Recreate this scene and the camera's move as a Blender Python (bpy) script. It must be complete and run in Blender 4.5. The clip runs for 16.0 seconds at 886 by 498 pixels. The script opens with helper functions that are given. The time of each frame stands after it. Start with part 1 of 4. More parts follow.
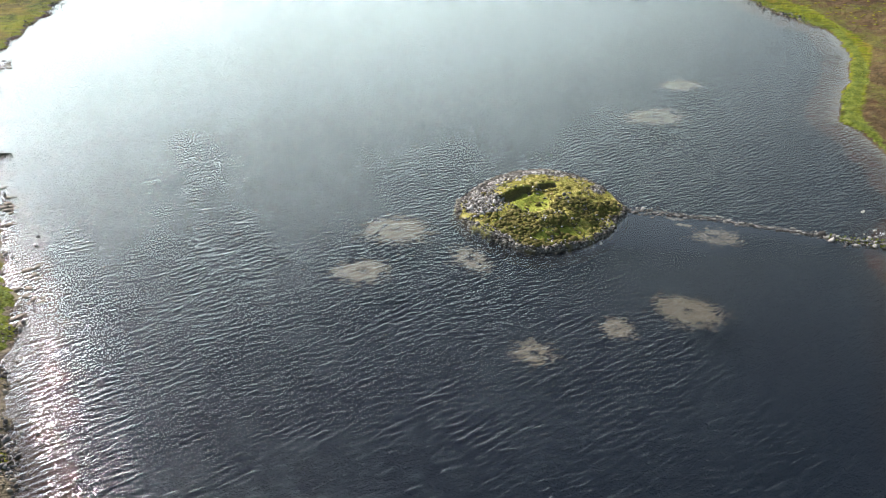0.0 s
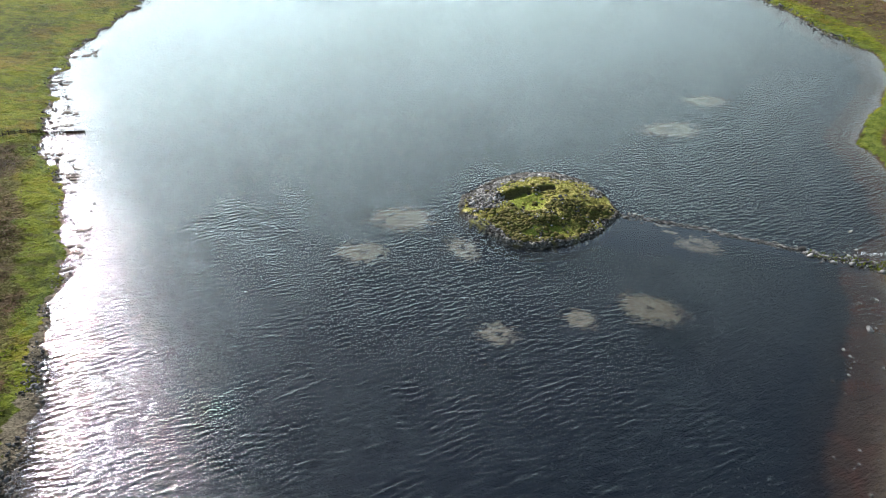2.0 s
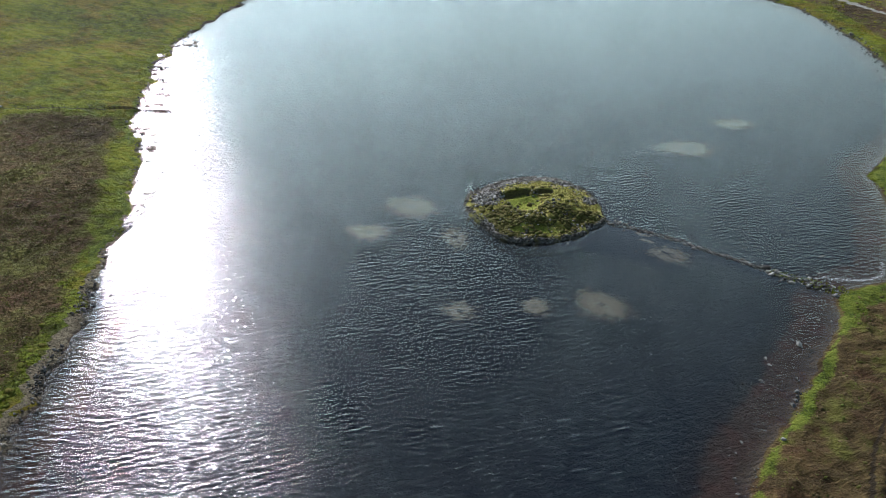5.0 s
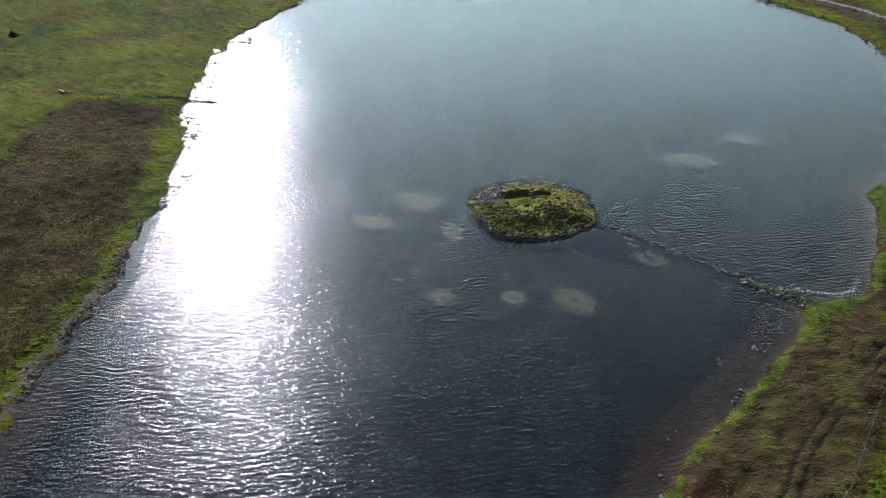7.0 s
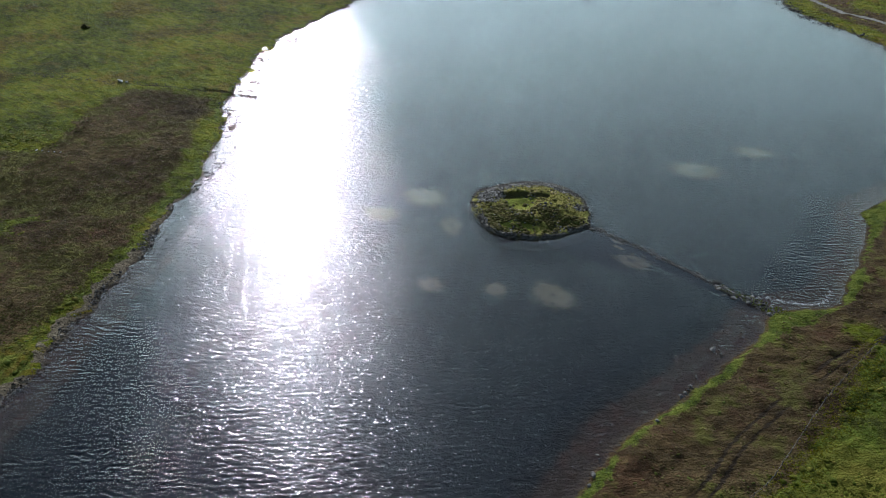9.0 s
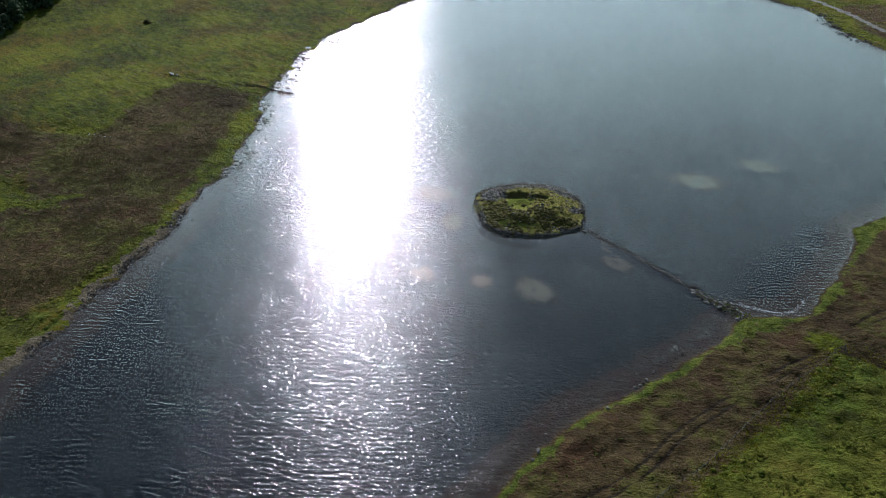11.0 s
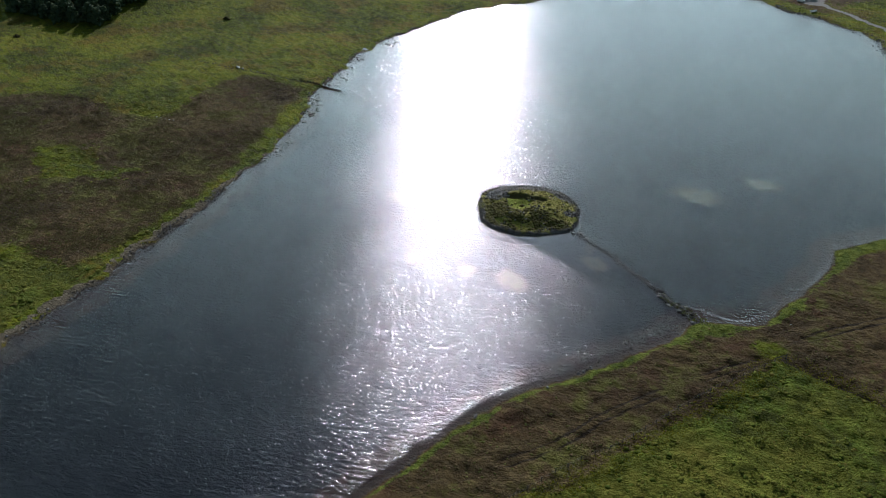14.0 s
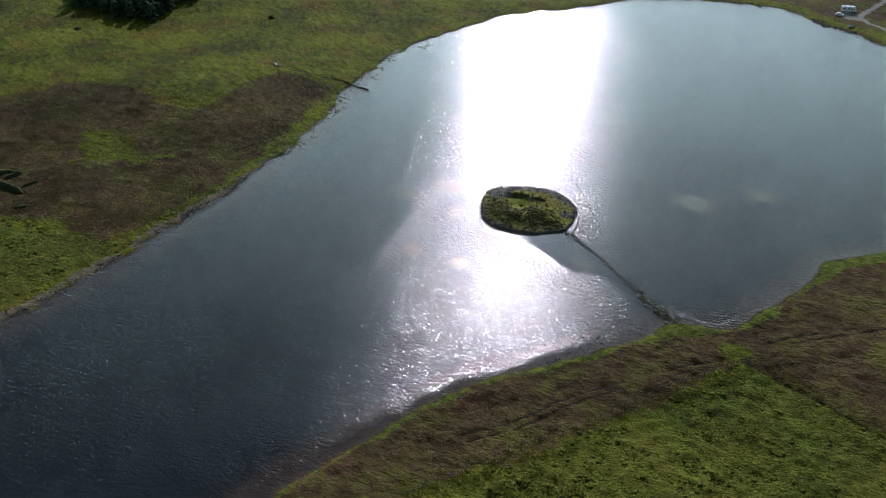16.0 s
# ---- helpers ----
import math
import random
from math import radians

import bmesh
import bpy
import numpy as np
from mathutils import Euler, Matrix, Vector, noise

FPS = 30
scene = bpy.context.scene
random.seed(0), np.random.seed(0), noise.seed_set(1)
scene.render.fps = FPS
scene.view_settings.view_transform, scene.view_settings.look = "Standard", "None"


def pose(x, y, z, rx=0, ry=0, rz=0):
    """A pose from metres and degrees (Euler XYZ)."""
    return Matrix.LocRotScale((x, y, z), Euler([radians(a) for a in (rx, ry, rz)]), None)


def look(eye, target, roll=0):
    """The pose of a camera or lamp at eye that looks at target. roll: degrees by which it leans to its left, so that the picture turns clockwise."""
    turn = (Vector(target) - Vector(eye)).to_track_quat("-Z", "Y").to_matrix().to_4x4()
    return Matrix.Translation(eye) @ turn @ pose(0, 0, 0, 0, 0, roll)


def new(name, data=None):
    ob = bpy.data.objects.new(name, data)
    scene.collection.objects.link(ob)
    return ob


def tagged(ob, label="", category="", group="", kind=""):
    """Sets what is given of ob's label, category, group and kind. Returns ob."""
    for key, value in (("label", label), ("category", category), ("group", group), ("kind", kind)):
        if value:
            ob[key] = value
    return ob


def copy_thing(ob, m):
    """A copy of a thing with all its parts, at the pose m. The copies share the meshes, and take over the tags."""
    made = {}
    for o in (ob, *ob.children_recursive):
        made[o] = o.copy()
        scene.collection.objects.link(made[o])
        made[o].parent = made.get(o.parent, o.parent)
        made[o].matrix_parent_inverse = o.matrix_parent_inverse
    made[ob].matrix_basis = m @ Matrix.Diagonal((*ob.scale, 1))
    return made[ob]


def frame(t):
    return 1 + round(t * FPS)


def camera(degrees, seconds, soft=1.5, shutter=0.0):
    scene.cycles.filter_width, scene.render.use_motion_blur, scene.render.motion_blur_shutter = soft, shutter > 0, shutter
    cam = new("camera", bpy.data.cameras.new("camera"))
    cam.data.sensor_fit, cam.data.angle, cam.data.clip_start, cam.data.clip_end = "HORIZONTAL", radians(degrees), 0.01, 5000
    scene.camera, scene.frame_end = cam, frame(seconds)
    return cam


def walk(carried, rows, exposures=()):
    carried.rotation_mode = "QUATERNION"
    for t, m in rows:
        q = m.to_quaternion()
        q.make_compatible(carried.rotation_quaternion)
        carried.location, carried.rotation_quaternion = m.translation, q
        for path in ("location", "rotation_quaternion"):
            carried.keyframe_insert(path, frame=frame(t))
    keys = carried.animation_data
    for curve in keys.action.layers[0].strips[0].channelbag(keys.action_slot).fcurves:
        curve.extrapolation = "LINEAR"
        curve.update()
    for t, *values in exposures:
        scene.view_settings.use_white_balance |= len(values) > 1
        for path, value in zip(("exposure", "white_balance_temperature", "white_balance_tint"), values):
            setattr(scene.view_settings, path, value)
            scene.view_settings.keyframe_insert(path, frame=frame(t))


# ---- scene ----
# ---- camera and path ----
cam = camera(59.82, 16.0, soft=1.0)
PATH = [
    (0, (36.88, -120.10, 65.82), (-1.62, -45.23, 11.86), 0.34),
    (1, (46.05, -121.75, 68.21), (2.73, -49.47, 14.37), 0.40),
    (2, (55.27, -122.64, 70.78), (7.51, -53.20, 16.96), 0.46),
    (3, (64.51, -122.89, 73.49), (12.67, -56.47, 19.63), 0.52),
    (4, (73.71, -122.59, 76.29), (18.15, -59.32, 22.35), 0.58),
    (5, (82.85, -121.79, 79.16), (23.91, -61.75, 25.12), 0.65),
    (6, (91.93, -120.53, 82.07), (29.91, -63.78, 27.92), 0.71),
    (7, (100.94, -118.81, 84.99), (36.11, -65.40, 30.74), 0.77),
    (8, (109.88, -116.64, 87.92), (42.47, -66.60, 33.58), 0.83),
    (9, (118.75, -113.99, 90.83), (48.99, -67.37, 36.42), 0.89),
    (10, (127.53, -110.87, 93.72), (55.63, -67.70, 39.26), 0.95),
    (11, (136.23, -107.26, 96.59), (62.36, -67.59, 42.09), 1.01),
    (12, (144.81, -103.17, 99.44), (69.17, -67.03, 44.92), 1.07),
    (13, (153.23, -98.61, 102.27), (76.01, -66.02, 47.73), 1.13),
    (14, (161.43, -93.61, 105.10), (82.83, -64.58, 50.52), 1.20),
    (15, (169.33, -88.24, 107.94), (89.56, -62.73, 53.30), 1.26),
    (16, (176.81, -82.61, 110.81), (96.10, -60.52, 56.07), 1.32),
]
EXPOSURES = [(0, 1.46, 7000, 16), (1.5, 1.22, 6650, 13), (2.5, 1.02, 6500, 11), (4, 0.73, 6350, 10), (7, 0.21, 6150, 10), (9, -0.01, 6080, 10), (12.5, -0.18, 6100, 10), (16, -0.25, 6150, 10)]
walk(cam, [(t, look(eye, goal, roll)) for t, eye, goal, roll in PATH], EXPOSURES)

# ---- daylight ----
SUN_AZ, SUN_EL = 158.8, 26.0
world = bpy.data.worlds.new("world")
scene.world = world
world.use_nodes = True
wn = world.node_tree.nodes
sky = wn.new("ShaderNodeTexSky")
sky.sky_type = "NISHITA"
sky.sun_disc = False
sky.sun_elevation = radians(SUN_EL)
sky.sun_rotation = radians(90 - SUN_AZ)
sky.dust_density = 0.6
sky.altitude = 20
wl = world.node_tree.links
coord, split, cover, puffs, amount, blend = (wn.new(k) for k in ("ShaderNodeTexCoord", "ShaderNodeSeparateXYZ", "ShaderNodeMapRange", "ShaderNodeTexNoise", "ShaderNodeMath", "ShaderNodeMix"))
wl.new(coord.outputs["Generated"], split.inputs[0])
wl.new(coord.outputs["Generated"], puffs.inputs["Vector"])
puffs.inputs["Scale"].default_value, puffs.inputs["Detail"].default_value = 2.6, 5.0
wl.new(split.outputs["Z"], cover.inputs["Value"])
cover.interpolation_type = "SMOOTHSTEP"
for key, value in (("From Min", 0.15), ("From Max", 0.64), ("To Min", 1.8), ("To Max", 0.0)):
    cover.inputs[key].default_value = value
amount.operation, amount.use_clamp = "MULTIPLY", True
wl.new(cover.outputs[0], amount.inputs[0])
wl.new(puffs.outputs["Fac"], amount.inputs[1])
blend.data_type = "RGBA"
wl.new(amount.outputs[0], blend.inputs[0])
wl.new(sky.outputs[0], blend.inputs[6])
# thin cloud scatters most light close to the sun
near, power, glow, tint = (wn.new(k) for k in ("ShaderNodeVectorMath", "ShaderNodeMath", "ShaderNodeMath", "ShaderNodeVectorMath"))
near.operation, power.operation, glow.operation, tint.operation = "DOT_PRODUCT", "POWER", "MULTIPLY_ADD", "SCALE"
near.inputs[1].default_value = (math.cos(radians(SUN_EL)) * math.cos(radians(SUN_AZ)), math.cos(radians(SUN_EL)) * math.sin(radians(SUN_AZ)), math.sin(radians(SUN_EL)))
wl.new(coord.outputs["Generated"], near.inputs[0])
near.label, power.use_clamp = "sunward", True
power.inputs[1].default_value = 3.0
wl.new(near.outputs["Value"], power.inputs[0])
wl.new(power.outputs[0], glow.inputs[0])
glow.inputs[1].default_value, glow.inputs[2].default_value = 2.4, 0.25
tint.inputs[0].default_value = (16.6, 23.6, 23.6)
wl.new(glow.outputs[0], tint.inputs["Scale"])
wl.new(tint.outputs[0], blend.inputs[7])
# the bright aureole of thin haze about the sun
close, halo, haze = (wn.new(k) for k in ("ShaderNodeMath", "ShaderNodeVectorMath", "ShaderNodeVectorMath"))
close.operation, halo.operation, haze.operation = "POWER", "SCALE", "ADD"
close.use_clamp = True
close.inputs[1].default_value = 50.0
wl.new(near.outputs["Value"], close.inputs[0])
halo.inputs[0].default_value = (23.0, 30.5, 34.0)
wl.new(close.outputs[0], halo.inputs["Scale"])
wl.new(blend.outputs[2], haze.inputs[0])
wl.new(halo.outputs[0], haze.inputs[1])
wl.new(haze.outputs[0], wn["Background"].inputs["Color"])
wn["Background"].inputs["Strength"].default_value = 0.077
sun = new("sun", bpy.data.lights.new("sun", "SUN"))
sun.data.energy = 4.4
sun.data.angle = radians(0.6)
sun.data.color = (1.02, 0.95, 1.01)
toward = Vector((math.cos(radians(SUN_EL)) * math.cos(radians(SUN_AZ)), math.cos(radians(SUN_EL)) * math.sin(radians(SUN_AZ)), math.sin(radians(SUN_EL))))
sun.matrix_world = look(toward * 300, (0, 0, 0))


# ---- materials ----
class Nodes:
    """A node tree with short calls."""

    def __init__(self, name, rough=0.9, bsdf="ShaderNodeBsdfPrincipled"):
        self.mat = bpy.data.materials.new(name)
        self.mat.use_nodes = True
        self.nt = self.mat.node_tree
        self.out = self.nt.nodes["Material Output"]
        self.b = self.nt.nodes["Principled BSDF"]
        self.b.inputs["Roughness"].default_value = rough
        self.b.inputs["Specular IOR Level"].default_value = 0.5 if rough < 0.7 else 0.06

    def put(self, kind, **sockets):
        n = self.nt.nodes.new(kind)
        for k, v in sockets.items():
            self.set(n.inputs[k.replace("_", " ")], v)
        return n

    def set(self, socket, v):
        if isinstance(v, bpy.types.NodeSocket):
            self.nt.links.new(v, socket)
        else:
            socket.default_value = v

    def attr(self, name):
        n = self.nt.nodes.new("ShaderNodeAttribute")
        n.attribute_name = name
        return n.outputs["Fac"]

    def place(self, rot=0.0, scale=(1, 1, 1)):
        tc = self.put("ShaderNodeTexCoord")
        mp = self.put("ShaderNodeMapping")
        mp.vector_type = "TEXTURE"
        mp.inputs["Rotation"].default_value = (0, 0, radians(rot))
        mp.inputs["Scale"].default_value = scale
        self.nt.links.new(tc.outputs["Object"], mp.inputs["Vector"])
        return mp.outputs[0]

    def noise(self, scale, detail=3.0, rough=0.55, vec=None, distortion=0.0):
        n = self.put("ShaderNodeTexNoise", Scale=scale, Detail=detail, Roughness=rough, Distortion=distortion)
        self.nt.links.new(vec or self.place(), n.inputs["Vector"])
        return n.outputs["Fac"]

    def voronoi(self, scale, vec=None):
        n = self.put("ShaderNodeTexVoronoi", Scale=scale)
        self.nt.links.new(vec or self.place(), n.inputs["Vector"])
        return n.outputs

    def math(self, op, a, b=0.0, clamp=False):
        n = self.nt.nodes.new("ShaderNodeMath")
        n.operation, n.use_clamp = op, clamp
        self.set(n.inputs[0], a)
        self.set(n.inputs[1], b)
        return n.outputs[0]

    def step(self, v, lo, hi, a=0.0, b=1.0):
        n = self.nt.nodes.new("ShaderNodeMapRange")
        n.interpolation_type = "SMOOTHSTEP"
        for k, x in zip(("Value", "From Min", "From Max", "To Min", "To Max"), (v, lo, hi, a, b)):
            self.set(n.inputs[k], x)
        return n.outputs[0]

    def mix(self, fac, a, b):
        n = self.nt.nodes.new("ShaderNodeMix")
        n.data_type = "RGBA"
        self.set(n.inputs[0], fac)
        self.set(n.inputs[6], (*a, 1) if isinstance(a, tuple) else a)
        self.set(n.inputs[7], (*b, 1) if isinstance(b, tuple) else b)
        return n.outputs[2]

    def ramp(self, v, *stops):
        n = self.nt.nodes.new("ShaderNodeValToRGB")
        while len(n.color_ramp.elements) < len(stops):
            n.color_ramp.elements.new(0.5)
        for e, (p, c) in zip(n.color_ramp.elements, stops):
            e.position, e.color = p, (*c, 1)
        self.set(n.inputs[0], v)
        return n.outputs[0]

    def bump(self, height, distance, strength=1.0, under=None):
        n = self.put("ShaderNodeBump", Height=height, Distance=distance, Strength=strength)
        if under:
            self.nt.links.new(under, n.inputs["Normal"])
        return n.outputs[0]

    def finish(self, colour, normal=None, rough=None):
        self.set(self.b.inputs["Base Color"], (*colour, 1) if isinstance(colour, tuple) else colour)
        if normal:
            self.set(self.b.inputs["Normal"], normal)
        if rough is not None:
            self.set(self.b.inputs["Roughness"], rough)
        return self.mat


def ground_material():
    """Moor: rough grass, heather, bright shore turf, gravel, peat tracks and the loch bed, by zone."""
    m = Nodes("moorland_ground", 0.95)
    broad, mid, fine = m.noise(0.03, 4, 0.6), m.noise(0.35, 4, 0.65), m.noise(3.0, 5, 0.7)
    streak = m.noise(0.5, 3, 0.6, m.place(25, (2.8, 0.7, 1)))
    tone = m.math("ADD", m.math("MULTIPLY", broad, 0.45), m.math("ADD", m.math("MULTIPLY", mid, 0.3), m.math("MULTIPLY", fine, 0.25)))
    grass = m.ramp(tone, (0.41, (0.034, 0.042, 0.004)), (0.47, (0.080, 0.098, 0.006)), (0.53, (0.130, 0.145, 0.008)), (0.59, (0.175, 0.162, 0.013)))
    grass = m.mix(m.step(m.math("ADD", m.math("MULTIPLY", m.noise(0.055, 3, 0.55), 0.7), m.math("MULTIPLY", mid, 0.3)), 0.5, 0.6, 0, 0.7), grass, m.ramp(tone, (0.42, (0.075, 0.05, 0.008)), (0.58, (0.17, 0.115, 0.016))))
    grass = m.mix(m.step(streak, 0.48, 0.62, 0, 0.5), grass, (0.05, 0.04, 0.013))
    meadow = m.ramp(tone, (0.42, (0.036, 0.042, 0.007)), (0.47, (0.070, 0.078, 0.010)), (0.53, (0.108, 0.110, 0.015)), (0.58, (0.138, 0.125, 0.020)))
    green = m.ramp(tone, (0.42, (0.036, 0.049, 0.007)), (0.50, (0.085, 0.112, 0.013)), (0.58, (0.145, 0.15, 0.022)))
    meadow = m.mix(m.step(m.math("ADD", m.math("MULTIPLY", m.noise(0.07, 3, 0.6), 0.6), m.math("MULTIPLY", mid, 0.4)), 0.49, 0.57), meadow, green)
    heath = m.ramp(tone, (0.41, (0.034, 0.023, 0.011)), (0.47, (0.070, 0.047, 0.021)), (0.53, (0.106, 0.073, 0.030)), (0.59, (0.125, 0.090, 0.034)))
    olive = m.ramp(tone, (0.42, (0.038, 0.040, 0.010)), (0.5, (0.074, 0.076, 0.017)), (0.58, (0.110, 0.108, 0.022)))
    heath = m.mix(m.step(m.noise(0.08, 4, 0.6), 0.52, 0.66, 0, 0.7), heath, m.ramp(tone, (0.42, (0.040, 0.019, 0.010)), (0.58, (0.125, 0.064, 0.034))))
    heath = m.mix(m.step(m.math("ADD", m.math("MULTIPLY", m.noise(0.06, 4, 0.65), 0.65), m.math("MULTIPLY", mid, 0.35)), 0.49, 0.58, 0, 0.8), heath, olive)
    heath = m.mix(m.step(m.noise(0.75, 4, 0.65, m.place(55, (3.2, 0.8, 1))), 0.5, 0.62, 0, 0.4), heath, (0.030, 0.023, 0.011))
    lush = m.ramp(m.math("ADD", m.math("MULTIPLY", mid, 0.5), m.math("MULTIPLY", fine, 0.5)), (0.40, (0.034, 0.046, 0.008)), (0.48, (0.076, 0.100, 0.013)), (0.58, (0.135, 0.150, 0.024)))
    cells = m.voronoi(2.6)
    gravel = m.mix(m.step(m.math("ADD", cells["Distance"], fine), 0.5, 1.1), (0.062, 0.05, 0.032), (0.185, 0.152, 0.10))
    gravel = m.mix(m.step(m.math("ADD", m.math("MULTIPLY", mid, 0.6), m.math("MULTIPLY", fine, 0.4)), 0.46, 0.56, 0, 0.55), gravel, (0.07, 0.06, 0.036))
    wob = m.math("SUBTRACT", m.math("ADD", m.math("MULTIPLY", mid, 0.7), m.math("MULTIPLY", fine, 0.5)), 0.6)

    def zone(name, lo=0.35, hi=0.65, w=1.0):
        return m.step(m.math("ADD", m.attr(name), m.math("MULTIPLY", wob, w)), lo, hi)

    c = m.mix(zone("meadow"), grass, meadow)
    c = m.mix(zone("heath", 0.3, 0.7, 2.6), c, heath)
    c = m.mix(zone("lush", 0.3, 0.75, 2.4), c, lush)
    c = m.mix(zone("rut", 0.35, 0.7, 0.5), c, (0.03, 0.022, 0.014))
    c = m.mix(zone("path", 0.4, 0.6, 0.4), c, (0.26, 0.245, 0.215))
    c = m.mix(zone("stony", 0.4, 0.6, 0.8), c, gravel)
    # the two deepest stops put the water's dark navy scatter into the bed colour
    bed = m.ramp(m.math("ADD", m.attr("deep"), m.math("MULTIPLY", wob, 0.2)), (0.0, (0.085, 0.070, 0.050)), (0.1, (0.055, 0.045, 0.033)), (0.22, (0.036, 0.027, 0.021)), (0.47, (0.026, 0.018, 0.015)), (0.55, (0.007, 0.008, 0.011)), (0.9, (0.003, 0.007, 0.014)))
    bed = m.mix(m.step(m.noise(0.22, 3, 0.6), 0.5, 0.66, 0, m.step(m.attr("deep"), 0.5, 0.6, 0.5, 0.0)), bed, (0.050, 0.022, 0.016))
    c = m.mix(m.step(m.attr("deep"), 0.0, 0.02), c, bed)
    n = m.bump(m.math("ADD", m.math("ADD", m.math("MULTIPLY", mid, 0.6), m.math("MULTIPLY", m.noise(1.1, 4, 0.65, m.place(60, (1.8, 0.9, 1))), 1.15)), m.math("MULTIPLY", fine, 0.5)), 0.9, 1.0)
    return m.finish(c, n)


def water_material():
    """Dark peaty water: wind ripples, calm in the lee, clear enough to show weed and shallows."""
    m = Nodes("loch_water")
    calm, lee = m.attr("calm"), m.attr("lee")
    gust = m.step(m.noise(0.02, 3, 0.5), 0.3, 0.7, 0.88, 1.08)
    wave = m.math("MULTIPLY", m.math("SUBTRACT", 1.0, m.math("MULTIPLY", calm, 0.93)), gust)
    v1 = m.place(55, (3.2, 1.0, 1))
    v2 = m.place(70, (1.7, 1.0, 1))
    w1 = m.math("SUBTRACT", m.noise(2.7, 1, 0.5, v1, 0.5), 0.5)
    w2 = m.math("SUBTRACT", m.noise(6.5, 2, 0.5, v2, 0.4), 0.5)
    w3 = m.math("SUBTRACT", m.noise(1.1, 1, 0.5, v1, 0.3), 0.5)
    h = m.math("ADD", m.math("ADD", m.math("MULTIPLY", w1, m.math("SUBTRACT", 0.115, m.math("MULTIPLY", lee, 0.075))), m.math("MULTIPLY", w2, m.math("ADD", 0.034, m.math("MULTIPLY", lee, 0.014)))), m.math("MULTIPLY", w3, m.math("SUBTRACT", 0.125, m.math("MULTIPLY", lee, 0.10))))
    n = m.bump(m.math("MULTIPLY", h, wave), 1.0, 1.0)
    gloss = m.put("ShaderNodeBsdfAnisotropic", Color=(0.98, 0.92, 0.96, 1), Roughness=m.math("ADD", 0.03, m.math("MULTIPLY", wave, 0.065)), Normal=n)
    clear = m.put("ShaderNodeBsdfTransparent", Color=(0.88, 0.83, 0.75, 1))
    graze = m.put("ShaderNodeLayerWeight", Blend=0.5, Normal=n).outputs["Facing"]
    fres = m.math("ADD", m.math("ADD", 0.027, m.math("MULTIPLY", calm, 0.03)), m.math("MULTIPLY", m.math("ADD", 0.69, m.math("MULTIPLY", calm, 0.27)), m.math("POWER", graze, 5.0)))
    mix = m.put("ShaderNodeMixShader", Fac=fres)
    m.nt.links.new(clear.outputs[0], mix.inputs[1])
    m.nt.links.new(gloss.outputs[0], mix.inputs[2])
    m.nt.links.new(mix.outputs[0], m.out.inputs["Surface"])
    return m.mat


def stone_material(name, dark, light, island=True, pale=0.1):
    """Lichened grey stone."""
    m = Nodes(name, 0.85)
    g = m.put("ShaderNodeNewGeometry").outputs["Random Per Island"] if island else m.put("ShaderNodeObjectInfo").outputs["Random"]
    base = m.mix(m.step(g, pale, 1.0), dark, light)
    base = m.mix(m.step(m.noise(2.2, 5, 0.7), 0.45, 0.68, 0, 0.6), base, tuple(0.45 * c for c in dark))
    base = m.mix(m.step(m.noise(5.0, 3, 0.6), 0.6, 0.72, 0, 0.7), base, (0.36, 0.35, 0.31))
    return m.finish(base, m.bump(m.noise(6, 4, 0.7), 0.06, 0.8))


def tuft_material(name, *colours, through_light=0.55):
    """Leaves and stems that differ from clump to clump."""
    m = Nodes(name, 0.8)
    g = m.put("ShaderNodeNewGeometry").outputs["Random Per Island"]
    k = len(colours) - 1
    base = m.ramp(g, *[(i / k, c) for i, c in enumerate(colours)])
    base = m.mix(m.step(m.noise(4, 3, 0.6), 0.4, 0.65, 0, 0.5), base, tuple(0.6 * c for c in colours[0]))
    m.finish(base, m.bump(m.noise(9, 3, 0.7), 0.08, 0.8))
    back = m.put("ShaderNodeBsdfTranslucent", Color=base)
    mix = m.put("ShaderNodeMixShader", Fac=through_light)
    m.nt.links.new(m.b.outputs[0], mix.inputs[1])
    m.nt.links.new(back.outputs[0], mix.inputs[2])
    m.nt.links.new(mix.outputs[0], m.out.inputs["Surface"])
    return m.mat


def plain_material(name, colour, rough=0.6, grain=8.0, vary=0.25, metal=0.0):
    m = Nodes(name, rough)
    m.b.inputs["Metallic"].default_value = metal
    dark = tuple(c * (1 - vary) for c in colour)
    base = m.mix(m.noise(grain, 4, 0.6), dark, colour)
    return m.finish(base, m.bump(m.noise(grain * 3, 3, 0.6), 0.01, 0.5))


M_GROUND = ground_material()
M_WATER = water_material()
M_STONE = stone_material("islet_scree", (0.07, 0.064, 0.054), (0.47, 0.445, 0.405), pale=0.3)
M_SKIRT = stone_material("islet_waterline_stone", (0.035, 0.03, 0.024), (0.28, 0.255, 0.215), pale=0.35)
M_MOSS = tuft_material("islet_moss", (0.15, 0.135, 0.035), (0.23, 0.225, 0.045), (0.33, 0.30, 0.075), (0.40, 0.31, 0.13), through_light=0.3)
M_BOULDER = stone_material("boulder_stone", (0.06, 0.057, 0.05), (0.23, 0.22, 0.2), False)
M_PALE = stone_material("pale_stone", (0.30, 0.29, 0.27), (0.55, 0.54, 0.50), False)
M_SLAB = stone_material("causeway_stone", (0.045, 0.042, 0.037), (0.27, 0.255, 0.23), False)
M_BEACH = stone_material("beach_stone", (0.045, 0.037, 0.027), (0.21, 0.185, 0.145), pale=0.3)
M_WETSTONE = stone_material("shore_cobbles", (0.035, 0.033, 0.03), (0.16, 0.15, 0.14))
